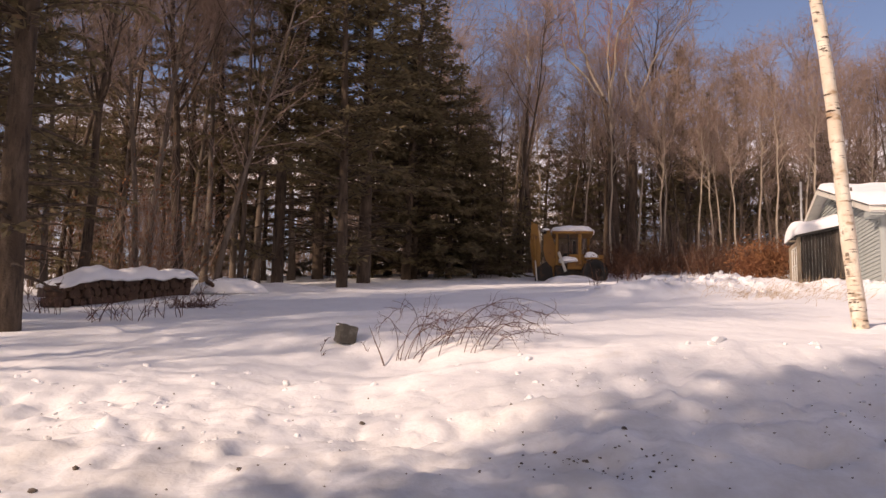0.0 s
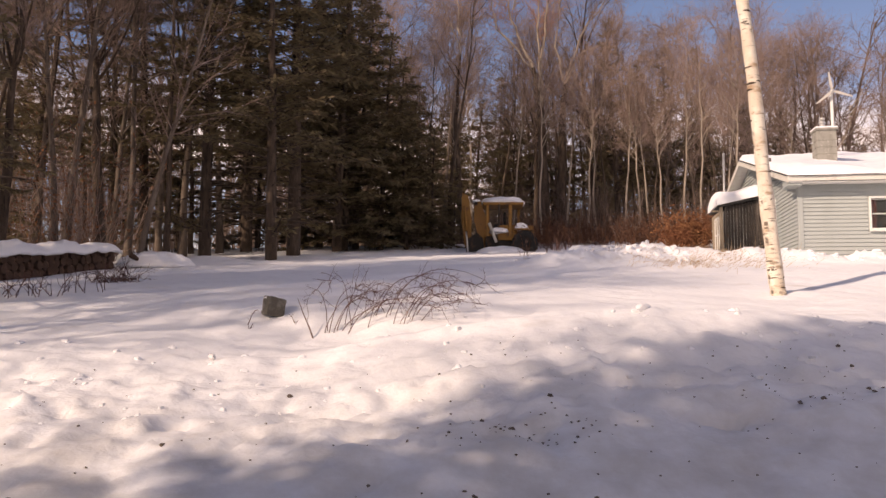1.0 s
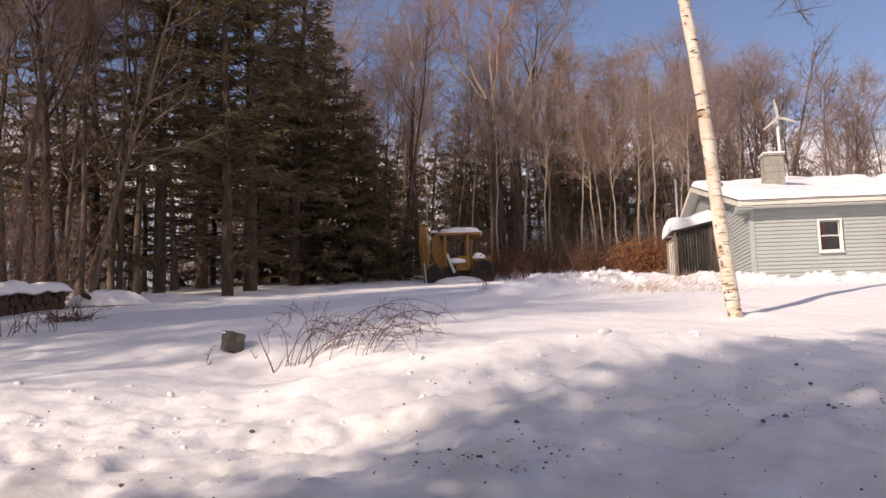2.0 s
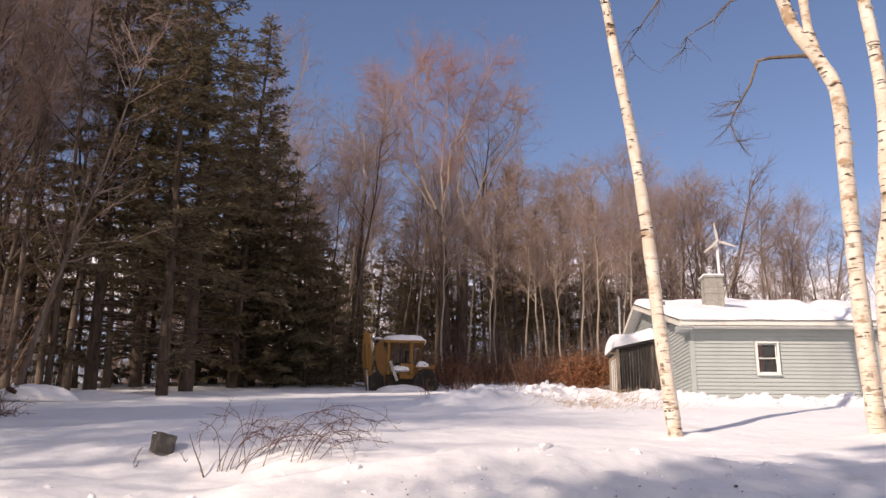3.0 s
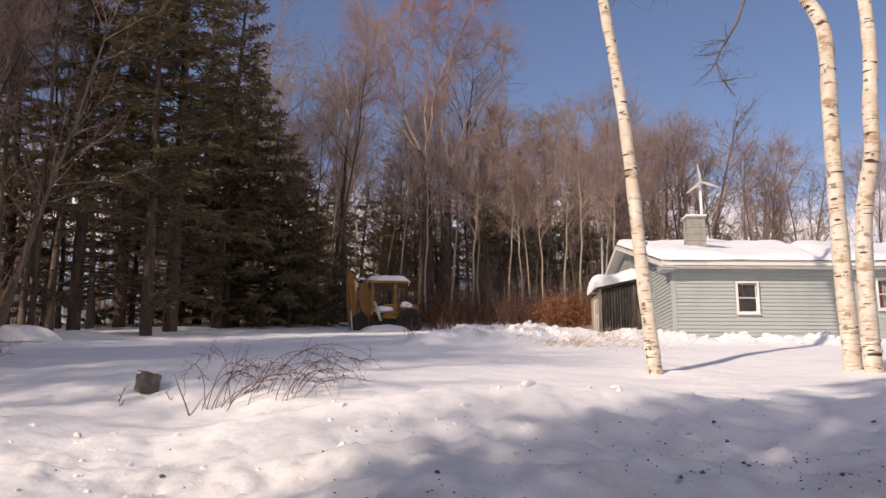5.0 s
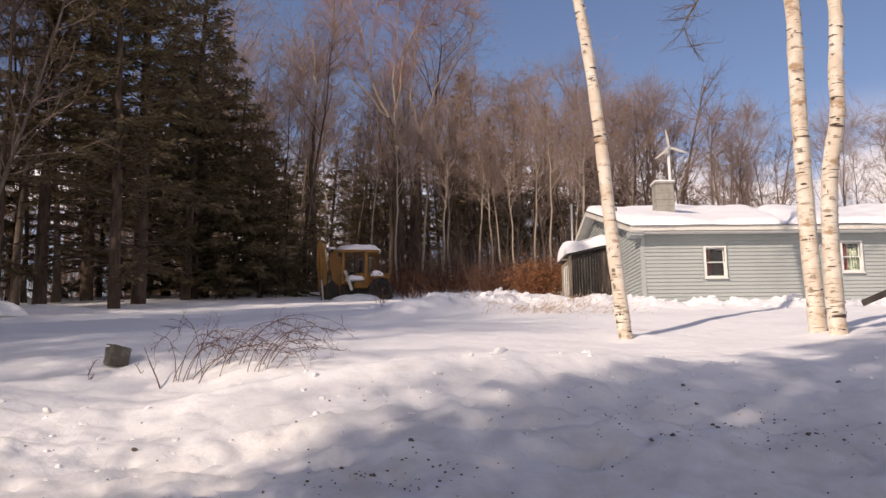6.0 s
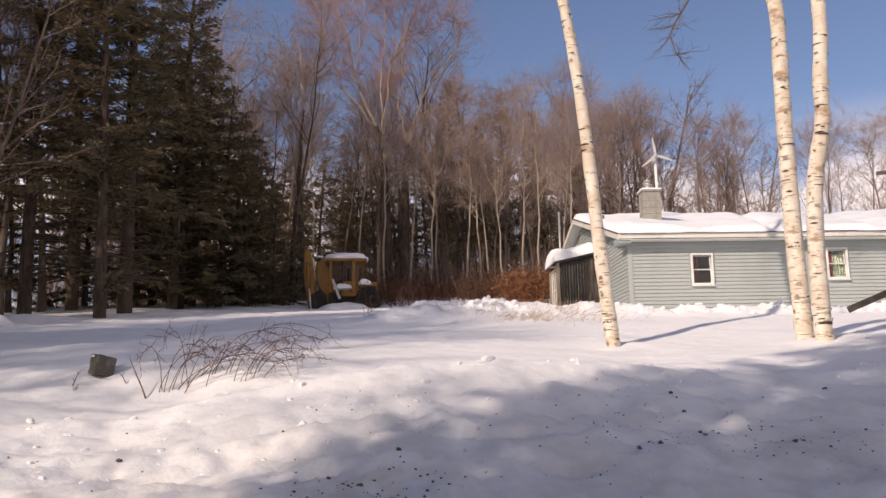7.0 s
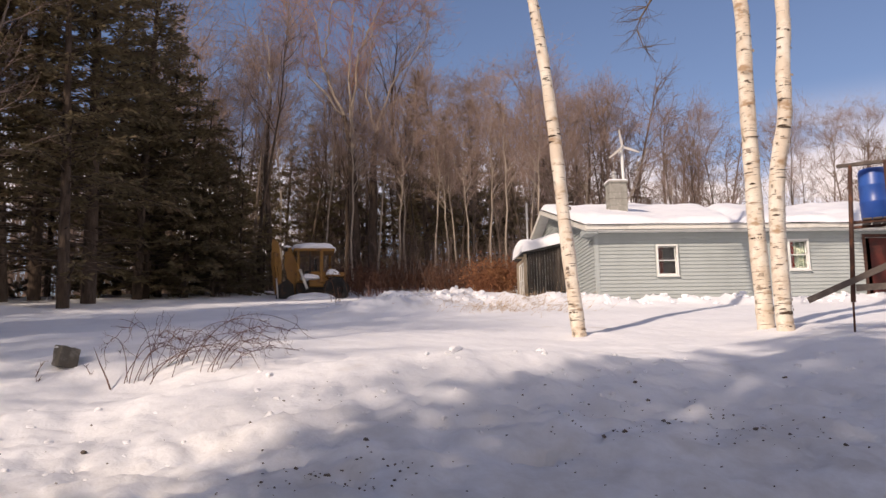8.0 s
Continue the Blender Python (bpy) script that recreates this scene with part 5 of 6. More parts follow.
for _ in range(340):
    bearing = rng.uniform(-36, 56)
    if bearing > 28 and rng.random() < 0.45:
        continue
    far = rng.uniform(50, 98)
    x, y = polar(bearing, far)
    v, f = kinds[int(rng.integers(0, 9))]
    t, s = rng.uniform(0, 6.28), min(rng.uniform(0.75, 1.12), room(bearing, far) / 13.0 * rng.uniform(0.8, 1.0))
    turned = np.stack([v[:, 0] * math.cos(t) - v[:, 1] * math.sin(t), v[:, 0] * math.sin(t) + v[:, 1] * math.cos(t), v[:, 2]], 1) * s
    far_wood.v.append(turned + (x, y, ground_z(x, y)))
    far_wood.f.append(f + far_wood.n)
    far_wood.n += len(v)
tagged(link("far_wood", far_wood.mesh("far_wood"), M_SHADETWIG), "hazy brown winter wood of bare trees", "woodland", kind="stuff")

# leaning pale birch at the wood's edge, in front of the hemlocks
lean_twigs = Soup()
lean_wood = Soup()
line = np.array([(-6.42, 24.04, 3.2), (-6.12, 24.1, 4.9), (-5.79, 24.19, 6.55), (-5.40, 24.28, 8.1), (-5.07, 24.35, 9.45), (-4.54, 24.46, 11.91), (-4.3, 24.5, 13.6)])
lean_wood.tube(line, np.array([0.10, 0.08, 0.065, 0.052, 0.042, 0.028, 0.012]), 8)
rng = np.random.default_rng(32)
for _ in range(24):
    f = rng.uniform(0.3, 1.0) * 6
    i = min(5, int(f))
    p = line[i] + (line[i + 1] - line[i]) * (f - i)
    br = wander(rng, p, spread(rng, line[i + 1] - line[i], rng.uniform(0.5, 1.0)), rng.uniform(0.8, 2.4), 5, 0.12, 0.02)
    lean_twigs.tube(br, 0.014 * (1 - 0.85 * np.linspace(0, 1, 6)) + 0.003, 4)
    for _ in range(7):
        tw = wander(rng, br[rng.integers(1, 6)], spread(rng, br[-1] - br[0], rng.uniform(0.3, 0.8)), rng.uniform(0.3, 0.9), 2, 0.15, 0.04)
        lean_twigs.tube(tw, (0.008, 0.006, 0.003), 3)
leaner = tagged(empty("leaning_birch"), "slender leaning birch with sunlit pale bark", "tree")
link("trunk", lean_wood.mesh("trunk"), M_GREYBARK, leaner)
link("crown", lean_twigs.mesh("crown"), M_TWIG, leaner)

# dark trunk close by the clearing
tree("hemlock", conifer(15, 17.0, 3.0, 0.25, 0.3, sprays=45), M_BARK, M_NEEDLE, Matrix.Translation((-7.05, 14.05, ground_z(-7.05, 14.05))), "dark-trunked hemlock standing by the clearing", group=G_CON)


# ---- the three white birches of the yard ----
def yard_birch(name, lines, radii, seed, label, twigs_from):
    rng = np.random.default_rng(seed)
    t = tagged(empty(name, Matrix.Translation(lines[0][0])), label, "tree", "white birches in the yard")
    o = np.array(lines[0][0])
    wood = Soup()
    for line, (ra, rb) in zip(lines, radii):
        line = np.array(line, float) - o
        # smooth the axis
        s = np.linspace(0, len(line) - 1, 46)
        i = np.minimum(len(line) - 2, s.astype(int))
        k = (s - i)[:, None]
        prev = line[np.maximum(i - 1, 0)]
        a, b = line[i], line[i + 1]
        nxt = line[np.minimum(i + 2, len(line) - 1)]
        pts = 0.5 * (2 * a + (b - prev) * k + (2 * prev - 5 * a + 4 * b - nxt) * k ** 2 + (3 * a - prev - 3 * b + nxt) * k ** 3)
        u = np.linspace(0, 1, 46)
        r = ra + (rb - ra) * u + rng.normal(0, 0.0045, 46)
        if line is not None and len(wood.v) == 0:
            r = r + 0.035 * np.exp(-u * 22)
        wood.tube(pts, r, 18)
        wood.v[-1] = wood.v[-1] + rng.normal(0, 0.0035, wood.v[-1].shape)
    link("trunk", wood.mesh("trunk"), M_BIRCH, t)
    # curls of peeling bark and dark knots
    peel, knot = bmesh.new(), bmesh.new()
    base = np.array(lines[0], float) - o
    for n in range(46):
        f = rng.uniform(0.03, 0.98) * (len(base) - 1)
        i = min(len(base) - 2, int(f))
        p = base[i] + (base[i + 1] - base[i]) * (f - i)
        rr = radii[0][0] + (radii[0][1] - radii[0][0]) * f / (len(base) - 1)
        th = rng.uniform(math.pi * 0.9, math.pi * 2.1)
        w, h = rng.uniform(0.25, 0.7), rng.uniform(0.02, 0.07)
        row = []
        for q in range(5):
            a = th + w * q / 4
            out = rr * 1.01 + 0.045 * (q / 4) ** 2 * rng.uniform(0.3, 1.0)
            x, y = p[0] + math.cos(a) * out, p[1] + math.sin(a) * out
            row.append((peel.verts.new((x, y, p[2] - h / 2)), peel.verts.new((x, y, p[2] + h / 2))))
        for c, d in zip(row, row[1:]):
            peel.faces.new((c[0], d[0], d[1], c[1]))
    for n in range(52):
        f = rng.uniform(0.0, 1.0) ** 1.1 * (len(base) - 1)
        i = min(len(base) - 2, int(f))
        p = base[i] + (base[i + 1] - base[i]) * (f - i)
        rr = radii[0][0] + (radii[0][1] - radii[0][0]) * f / (len(base) - 1)
        a = rng.uniform(math.pi * 0.95, math.pi * 2.05)
        half, h = rng.uniform(0.2, 1.1), rng.uniform(0.005, 0.022)
        row = []
        for q in range(6):
            b = a - half + 2 * half * q / 5
            hh = h * math.sin(math.pi * (q + 0.4) / 5.8)
            x, y = math.cos(b) * (rr + 0.005) + p[0], math.sin(b) * (rr + 0.005) + p[1]
            row.append((knot.verts.new((x, y, p[2] - hh)), knot.verts.new((x, y, p[2] + hh))))
        for c, d in zip(row, row[1:]):
            knot.faces.new((c[0], d[0], d[1], c[1]))
    tagged(part("peeling_bark", peel, M_PALEBARK, t, "curls of peeling tan bark"), kind="stuff")
    tagged(part("bark_scarring", knot, M_BARK, t, "dark horizontal bark scars"), kind="stuff")
    # upper crown, out of sight from the road but casting its shade
    fine = Soup()
    for line in lines[:twigs_from]:
        line = np.array(line, float) - o
        tip, way = line[-1], line[-1] - line[-2]
        up_line = wander(rng, tip, way, 4.5, 7, 0.08, 0.06)
        fine.tube(up_line, 0.06 * (1 - 0.85 * np.linspace(0, 1, 8)), 5)
        for _ in range(16):
            br = wander(rng, up_line[rng.integers(0, 8)], spread(rng, way, rng.uniform(0.5, 1.0)), rng.uniform(1.0, 2.6), 5, 0.12, 0.03)
            fine.tube(br, 0.02 * (1 - 0.85 * np.linspace(0, 1, 6)) + 0.002, 4)
            for _ in range(9):
                tw = wander(rng, br[rng.integers(1, 6)], spread(rng, br[-1] - br[0], rng.uniform(0.3, 0.9)), rng.uniform(0.3, 0.9), 2, 0.15, -0.06)
                fine.tube(tw, (0.006, 0.005, 0.003), 3)
    link("crown", fine.mesh("crown"), M_TWIG, t)
    return t, o


yard_birch("white_birch", [[(7.02, 14.37, 1.85), (7.00, 14.37, 2.36), (6.96, 14.39, 2.8), (6.84, 14.45, 4.43), (6.72, 14.49, 6.15), (6.58, 14.56, 7.74), (6.42, 14.63, 9.05), (6.19, 14.73, 10.94), (6.0, 14.8, 12.3)]],
           [(0.145, 0.082)], 41, "slightly leaning white birch with dark bark scars", 1)
b2, b2o = yard_birch("white_birch", [[(10.33, 13.49, 2.1), (10.32, 13.49, 2.49), (10.31, 13.49, 3.03), (10.29, 13.51, 4.24), (10.29, 13.51, 5.82), (10.30, 13.50, 7.26), (10.32, 13.49, 8.41), (10.28, 13.52, 9.01), (10.07, 13.67, 9.66), (9.79, 13.87, 10.34), (9.66, 13.96, 11.01), (9.4, 14.1, 12.3)],
                    [(10.10, 13.65, 9.6), (10.04, 13.69, 9.95), (9.99, 13.73, 10.36), (9.97, 13.75, 10.93), (9.9, 13.8, 12.2)]],
                    [(0.168, 0.115), (0.105, 0.075)], 42, "white birch with forked top and peeling bark", 2)
yard_birch("white_birch", [[(10.32, 12.90, 1.85), (10.28, 12.90, 2.34), (10.27, 12.92, 2.98), (10.27, 12.89, 4.34), (10.34, 12.84, 5.34), (10.48, 12.72, 6.26), (10.51, 12.70, 7.11), (10.57, 12.65, 8.08), (10.55, 12.66, 9.22), (10.49, 12.71, 10.42), (10.4, 12.8, 12.2)]],
           [(0.158, 0.11)], 43, "upright white birch with tan peeling bark", 1)
# the crooked hanging branch of the forked birch, and higher ones
rng = np.random.default_rng(44)
hang = Soup()
line = np.array([(10.10, 13.65, 9.64), (9.87, 13.82, 9.74), (9.39, 14.15, 9.81), (9.18, 14.28, 9.78), (9.04, 14.37, 9.31), (8.86, 14.48, 8.97), (8.73, 14.56, 8.73), (8.67, 14.60, 8.51), (8.76, 14.54, 8.13), (8.95, 14.43, 7.79)]) - b2o
hang.tube(line, np.array([0.045, 0.04, 0.034, 0.03, 0.026, 0.022, 0.018, 0.014, 0.010, 0.006]), 6)
for _ in range(26):
    i = int(rng.integers(5, 9))
    br = wander(rng, line[i], spread(rng, line[i] - line[i - 1], rng.uniform(0.6, 1.4)), rng.uniform(0.25, 0.75), 4, 0.22, 0.0)
    hang.tube(br, 0.006 * (1 - 0.7 * np.linspace(0, 1, 5)) + 0.0015, 4)
    for _ in range(5):
        tw = wander(rng, br[rng.integers(1, 5)], spread(rng, br[-1] - br[0], rng.uniform(0.4, 1.0)), rng.uniform(0.1, 0.3), 2, 0.2, 0.0)
        hang.tube(tw, (0.003, 0.0025, 0.0015), 3)
link("hanging_branch", hang.mesh("hanging_branch"), M_GREYBARK, b2, "crooked grey hanging branch with fine twigs")
high = Soup()
for pts in ([(9.66, 13.96, 11.0), (9.3, 14.2, 11.3), (8.81, 14.51, 11.2), (8.55, 14.67, 10.86), (8.04, 14.95, 10.55), (8.0, 14.98, 10.3)], [(9.5, 14.05, 11.8), (8.4, 14.7, 12.0), (7.61, 15.17, 11.54), (7.22, 15.36, 10.92), (7.0, 15.47, 10.61), (7.09, 15.42, 10.27)]):
    br = np.array(pts) - b2o
    high.tube(br, 0.024 * (1 - 0.8 * np.linspace(0, 1, 6)) + 0.003, 5)
    for _ in range(22):
        tw = wander(rng, br[rng.integers(2, 6)], spread(rng, (-0.3, 0, -1), rng.uniform(0.2, 1.1)), rng.uniform(0.3, 0.8), 4, 0.16, -0.05)
        high.tube(tw, 0.005 * (1 - 0.7 * np.linspace(0, 1, 5)) + 0.0015, 3)
link("high_branch", high.mesh("high_branch"), M_GREYBARK, b2)

# ---- trees across the lane and beside the view, whose shade lies on the bank and the field ----
# pines with x >= -2: unseen, added only to cut skylight on the bank
for k, (x, y, s, kind) in enumerate(((-12.3, -3.2, 1.0, pine_a), (-10.4, -2.2, 0.95, pine_b), (-9.0, -4.8, 1.0, pine_b), (-13.4, -5.4, 1.0, pine_a), (-6.6, -3.4, 1.0, pine_a), (-4.6, -5.2, 1.0, pine_b), (-7.8, -1.6, 0.85, pine_b), (-14.2, -2.6, 0.85, pine_b),
                                     (-20.0, 17.2, 1.0, pine_b), (-27.0, 13.0, 1.1, pine_a), (-17.6, -3.4, 1.0, pole), (-8.6, -6.4, 1.1, pine_a), (-11.6, -6.2, 1.1, pine_b), (-10.8, -3.9, 1.0, pine_a), (1.5, -4.5, 1.0, pine_a), (5.5, -5.5, 1.0, pine_b), (9.5, -4.2, 1.0, pine_a), (13.0, -6.0, 0.9, pine_b), (-2.0, -6.5, 1.0, pine_b))):
    c = copy_thing(kind, Matrix.Translation((x, y, ground_z(x, y) - 0.05)) @ Matrix.Rotation(k * 1.3, 4, "Z"))
    c.scale = (s, s, s)
for k, (x, y, s, kind) in enumerate(((-17.0, 9.5, 1.0, ash), (-20.0, 13.0, 0.8, oak), (-16.0, 12.5, 1.0, pole), (-13.5, 15.0, 1.0, pole), (-15.2, 8.4, 1.1, pole), (-23.0, 11.0, 1.1, pole), (-18.5, 11.2, 1.1, pole), (-12.6, 10.9, 1.0, pole),
                                     (-19.5, 7.4, 1.1, pole), (-22.0, 5.5, 1.2, pole), (-24.0, 8.5, 1.1, ash), (-14.5, 7.0, 1.0, pole), (-18.0, 5.6, 1.1, pole), (-15.0, 17.5, 1.0, pole), (-28.0, 10.0, 1.1, oak), (-16.2, 10.4, 0.9, oak), (-14.2, 12.0, 1.0, ash), (-19.0, 9.0, 0.9, oak), (-21.0, 15.0, 1.0, ash), (-17.5, 14.2, 0.9, oak), (-13.2, 9.0, 0.9, ash), (-16.4, 7.6, 0.9, ash), (-12.0, 13.2, 1.0, oak), (-14.6, 10.2, 1.0, oak), (-16.7, 3.6, 1.2, pole), (-13.4, 5.2, 1.1, pole), (-20.5, 2.6, 1.2, pole), (-12.4, 6.4, 1.0, ash))):
    c = copy_thing(kind, Matrix.Translation((x, y, ground_z(x, y) - 0.05)) @ Matrix.Rotation(k * 2.1, 4, "Z"))
    c.scale = (s, s, s)


# ---- undergrowth ----
def shrub_band(name, spots, height, stems, mat, label, seed, leaves=None, leafmat=None, kind="stuff"):
    rng = np.random.default_rng(seed)
    soup, leaf = Soup(), Soup()
    C, A, W = [], [], []
    for x, y in spots:
        zg = ground_z(x, y)
        for _ in range(stems):
            h = height * rng.uniform(0.5, 1.2)
            p = wander(rng, (x + rng.normal(0, 0.35), y + rng.normal(0, 0.35), zg - 0.05), (rng.normal(0, 0.28), rng.normal(0, 0.28), 1), h, 4, 0.10, 0.0)
            soup.tube(p, 0.009 * (1 - 0.7 * np.linspace(0, 1, 5)) + 0.003, 3)
            for _ in range(4):
                q = p[rng.integers(1, 5)]
                tw = wander(rng, q, spread(rng, (0, 0, 1), rng.uniform(0.4, 1.1)), h * 0.35, 2, 0.15, 0.0)
                soup.tube(tw, (0.005, 0.004, 0.002), 3)
                if leaves:
                    n = leaves
                    C.append(tw[rng.integers(0, 3, n)] + rng.normal(0, 0.10, (n, 3)))
                    d = rng.normal(0, 1, (n, 3))
                    d /= np.linalg.norm(d, axis=1, keepdims=True)
                    A.append(d * rng.uniform(0.03, 0.07, (n, 1)))
                    e = np.cross(d, rng.normal(0, 1, (n, 3)))
                    e /= np.linalg.norm(e, axis=1, keepdims=True)
                    W.append(e * rng.uniform(0.015, 0.035, (n, 1)))
    ob = tagged(link(name, soup.mesh(name), mat), label, "shrubs", kind=kind)
    if leaves:
        leaf.blades(np.concatenate(C), np.concatenate(A), np.concatenate(W))
        tagged(link(name + "_leaves", leaf.mesh(name), leafmat), "rusty dead leaves on low brush", "leaves", kind=kind)
    return ob


rng = np.random.default_rng(55)
shrub_band("brush", [polar(rng.uniform(9.5, 22.5), rng.uniform(33, 40)) for _ in range(95)], 1.0, 9, M_RUST, "reddish brown winter brush at the wood's edge", 56, 2, M_RUST)
shrub_band("undergrowth", [polar(rng.uniform(-28, 24), rng.uniform(34, 52)) for _ in range(230)], 2.3, 7, M_SHADETWIG, "thin brown undergrowth between the trunks", 57)
shrub_band("far_undergrowth", [polar(rng.uniform(-34, 50), rng.uniform(53, 80)) for _ in range(330)], 5.4, 7, M_SHADETWIG, "brown thicket deep in the wood", 62)
shrub_band("beech_scrub", [polar(rng.uniform(-27, -16), rng.uniform(25, 32)) for _ in range(26)], 3.4, 6, M_TWIG, "young beeches holding rusty leaves", 58, 5, M_LEAF)
shrub_band("bright_brush", [polar(rng.uniform(20.0, 21.8), rng.uniform(30.5, 32)) for _ in range(13)], 1.0, 9, M_LEAF, "low orange-brown brush beside the shed", 59, 9, M_LEAF)

# dead grass combed over the ploughed heap
rng = np.random.default_rng(60)
straw = Soup()
for _ in range(620):
    x, y = rng.normal(8.0, 1.1), rng.normal(20.4, 0.8)
    z = ground_z(x, y)
    p = wander(rng, (x, y, z - 0.02), (rng.normal(0.5, 0.35), rng.normal(0, 0.3), 0.55), rng.uniform(0.12, 0.34), 3, 0.15, -0.16)
    straw.tube(p, np.array([0.004, 0.004, 0.003, 0.0015]), 3)
tagged(link("dead_grass", straw.mesh("dead_grass"), M_STRAW), "flattened straw-coloured grass poking through snow", "grass", kind="stuff")

# ---- arching bare bush in front ----
bush = tagged(empty("bramble_bush", Matrix.Translation((0.2, 11.9, 1.7))), "arching bare bramble canes rising from snow", "bush")
rng = np.random.default_rng(61)
BO = np.array((0.2, 11.9, 1.7))
canes = [(-0.66, 0.55, 0.66), (-0.60, 0.42, 0.80), (-0.55, 0.75, 0.74), (-0.40, 0.36, 0.72), (-0.36, 0.95, 0.62), (-0.33, 0.62, 0.82), (-0.10, 0.50, 0.74), (-0.05, 1.05, 0.60), (-0.18, 0.85, 0.42), (0.20, 0.85, 0.82), (0.26, 0.30, 0.55),
         (0.40, 0.62, 0.70), (0.15, 1.15, 0.86), (0.56, 0.62, 0.42), (-0.30, -0.25, 0.85), (0.62, 0.75, 0.36), (-0.62, -0.22, 0.72), (-0.5, 0.5, 0.6), (0.02, 0.72, 0.68), (0.34, 0.8, 0.58), (0.46, 0.9, 0.66), (0.5, 0.45, 0.5), (-0.45, 1.1, 0.5)]
for bx, reach, rise in canes:
    cane = Soup()
    x0, y0 = bx + 0.06, 11.80 + rng.uniform(-0.12, 0.22)
    z0 = ground_z(x0, y0) - 0.05
    fy = rng.uniform(-0.25, 0.35)
    u = np.linspace(0, 1, 14)
    arch = np.stack([x0 + 1.22 * reach * (0.36 * u + 0.64 * u ** 1.6), y0 + fy * u, z0 + rise * (2.30 * u - 1.62 * u ** 2.1)], 1) - BO
    arch += np.cumsum(rng.normal(0, 0.004, arch.shape), axis=0)
    cane.tube(arch, rng.uniform(0.003, 0.0052) * (1 - 0.7 * u) + 0.0016, 5)
    for _ in range(8):
        i = int(rng.integers(5, 14))
        w = unit(arch[i] - arch[i - 1]) * 0.5 + rng.normal(0, 0.6, 3) + np.array([0.1, 0, -0.15])
        tw = wander(rng, arch[i], w, rng.uniform(0.08, 0.34), 4, 0.22, -0.05)
        cane.tube(tw, 0.0030 * (1 - 0.6 * np.linspace(0, 1, 5)) + 0.0008, 4)
        for _ in range(3):
            t2 = wander(rng, tw[rng.integers(1, 5)], spread(rng, tw[-1] - tw[0], rng.uniform(0.5, 1.1)), rng.uniform(0.03, 0.12), 2, 0.2, 0.0)
            cane.tube(t2, (0.0022, 0.0018, 0.001), 3)
    link("cane", cane.mesh("cane"), M_CANE, bush)
stick = Soup()
stick.tube(np.array([(-0.72, 11.6, 1.55), (-0.8, 11.72, 1.75), (-0.9, 11.85, 1.95), (-0.98, 11.9, 2.15)]) - BO, (0.012, 0.010, 0.007, 0.003), 5)
link("cane", stick.mesh("cane"), M_CANE, bush)


def twig_tuft(name, x, y, n, h, seed, label, flat=0.6):
    rng = np.random.default_rng(seed)
    s = Soup()
    o = np.array((x, y, ground_z(x, y)))
    for _ in range(n):
        a, b = rng.normal(0, 0.3), rng.normal(0, 0.2)
        p = wander(rng, (a, b, ground_z(x + a, y + b) - o[2] - 0.04), (rng.normal(0, flat), rng.normal(0, flat), 1), h * rng.uniform(0.5, 1.3), 5, 0.14, -0.03)
        s.tube(p, 0.007 * (1 - 0.75 * np.linspace(0, 1, 6)) + 0.0015, 4)
        for _ in range(4):
            tw = wander(rng, p[rng.integers(1, 6)], spread(rng, p[-1] - p[0], rng.uniform(0.4, 1.0)), h * 0.35, 3, 0.18, 0.0)
            s.tube(tw, 0.004 * (1 - 0.6 * np.linspace(0, 1, 4)) + 0.001, 3)
    ob = link(name, s.mesh(name), M_CANE)
    ob.location = o
    return tagged(ob, label, "twigs", kind="stuff")


twig_tuft("twig_tuft", -6.0, 15.6, 16, 0.55, 71, "thin weed stalks poking through the snow", 0.35)
twig_tuft("twig_tuft", -5.3, 16.4, 10, 0.5, 72, "thin weed stalks poking through the snow", 0.35)
twig_tuft("twig_tuft", -7.6, 16.5, 14, 0.6, 73, "thin weed stalks poking through the snow", 0.35)
twig_tuft("brush_heap", -5.45, 19.0, 60, 0.55, 74, "small dark brush heap lying on snow", 1.6)
twig_tuft("twig_tuft", -1.35, 12.1, 3, 0.2, 75, "short weed stalks before the block", 0.3)
twig_tuft("twig_tuft", 4.9, 26.0, 8, 0.5, 76, "thin weed stalks poking through the snow", 0.3)
twig_tuft("twig_tuft", 6.8, 30.5, 10, 0.6, 77, "thin weed stalks near the backhoe", 0.3)

# ---- squared stone block in the yard ----
bm = bmesh.new()
box(bm, (0, 0, 0), (0.27, 0.24, 0.27), Matrix.Rotation(radians(10), 3, "Y"), 0.03)
bmesh.ops.subdivide_edges(bm, edges=bm.edges, cuts=3, use_grid_fill=True)
for v in bm.verts:
    v.co *= 1 + 0.10 * fbm(v.co.x * 3, v.co.y * 3 + v.co.z * 2, 2.2, 3, z=1.0)
ob = part("stone_block", bm, M_BLOCK, None, smooth=False)
ob.matrix_world = pose(-1.36, 12.45, ground_z(-1.36, 12.45) + 0.13, 4, 0, 28)
tagged(ob, "squared grey stone block half sunk in snow", "stone")
snow_heap("stone_snow", (-1.37, 12.47, ground_z(-1.36, 12.45) + 0.255), (0.125, 0.10, 0.03), 21.0, "thin snow lying on the stone block", flat=0.5)

# ---- firewood row under snow ----
row = tagged(empty("firewood_row", Matrix.Translation((-8.0, 21.4, 2.9))), "long stack of dark firewood under snow", "firewood")
A0, A1 = np.array((-8.75, 19.3)), np.array((-7.05, 23.7))
along = (A1 - A0) / np.linalg.norm(A1 - A0)
cross = np.array((along[1], -along[0]))
rng = np.random.default_rng(81)
log_meshes = []
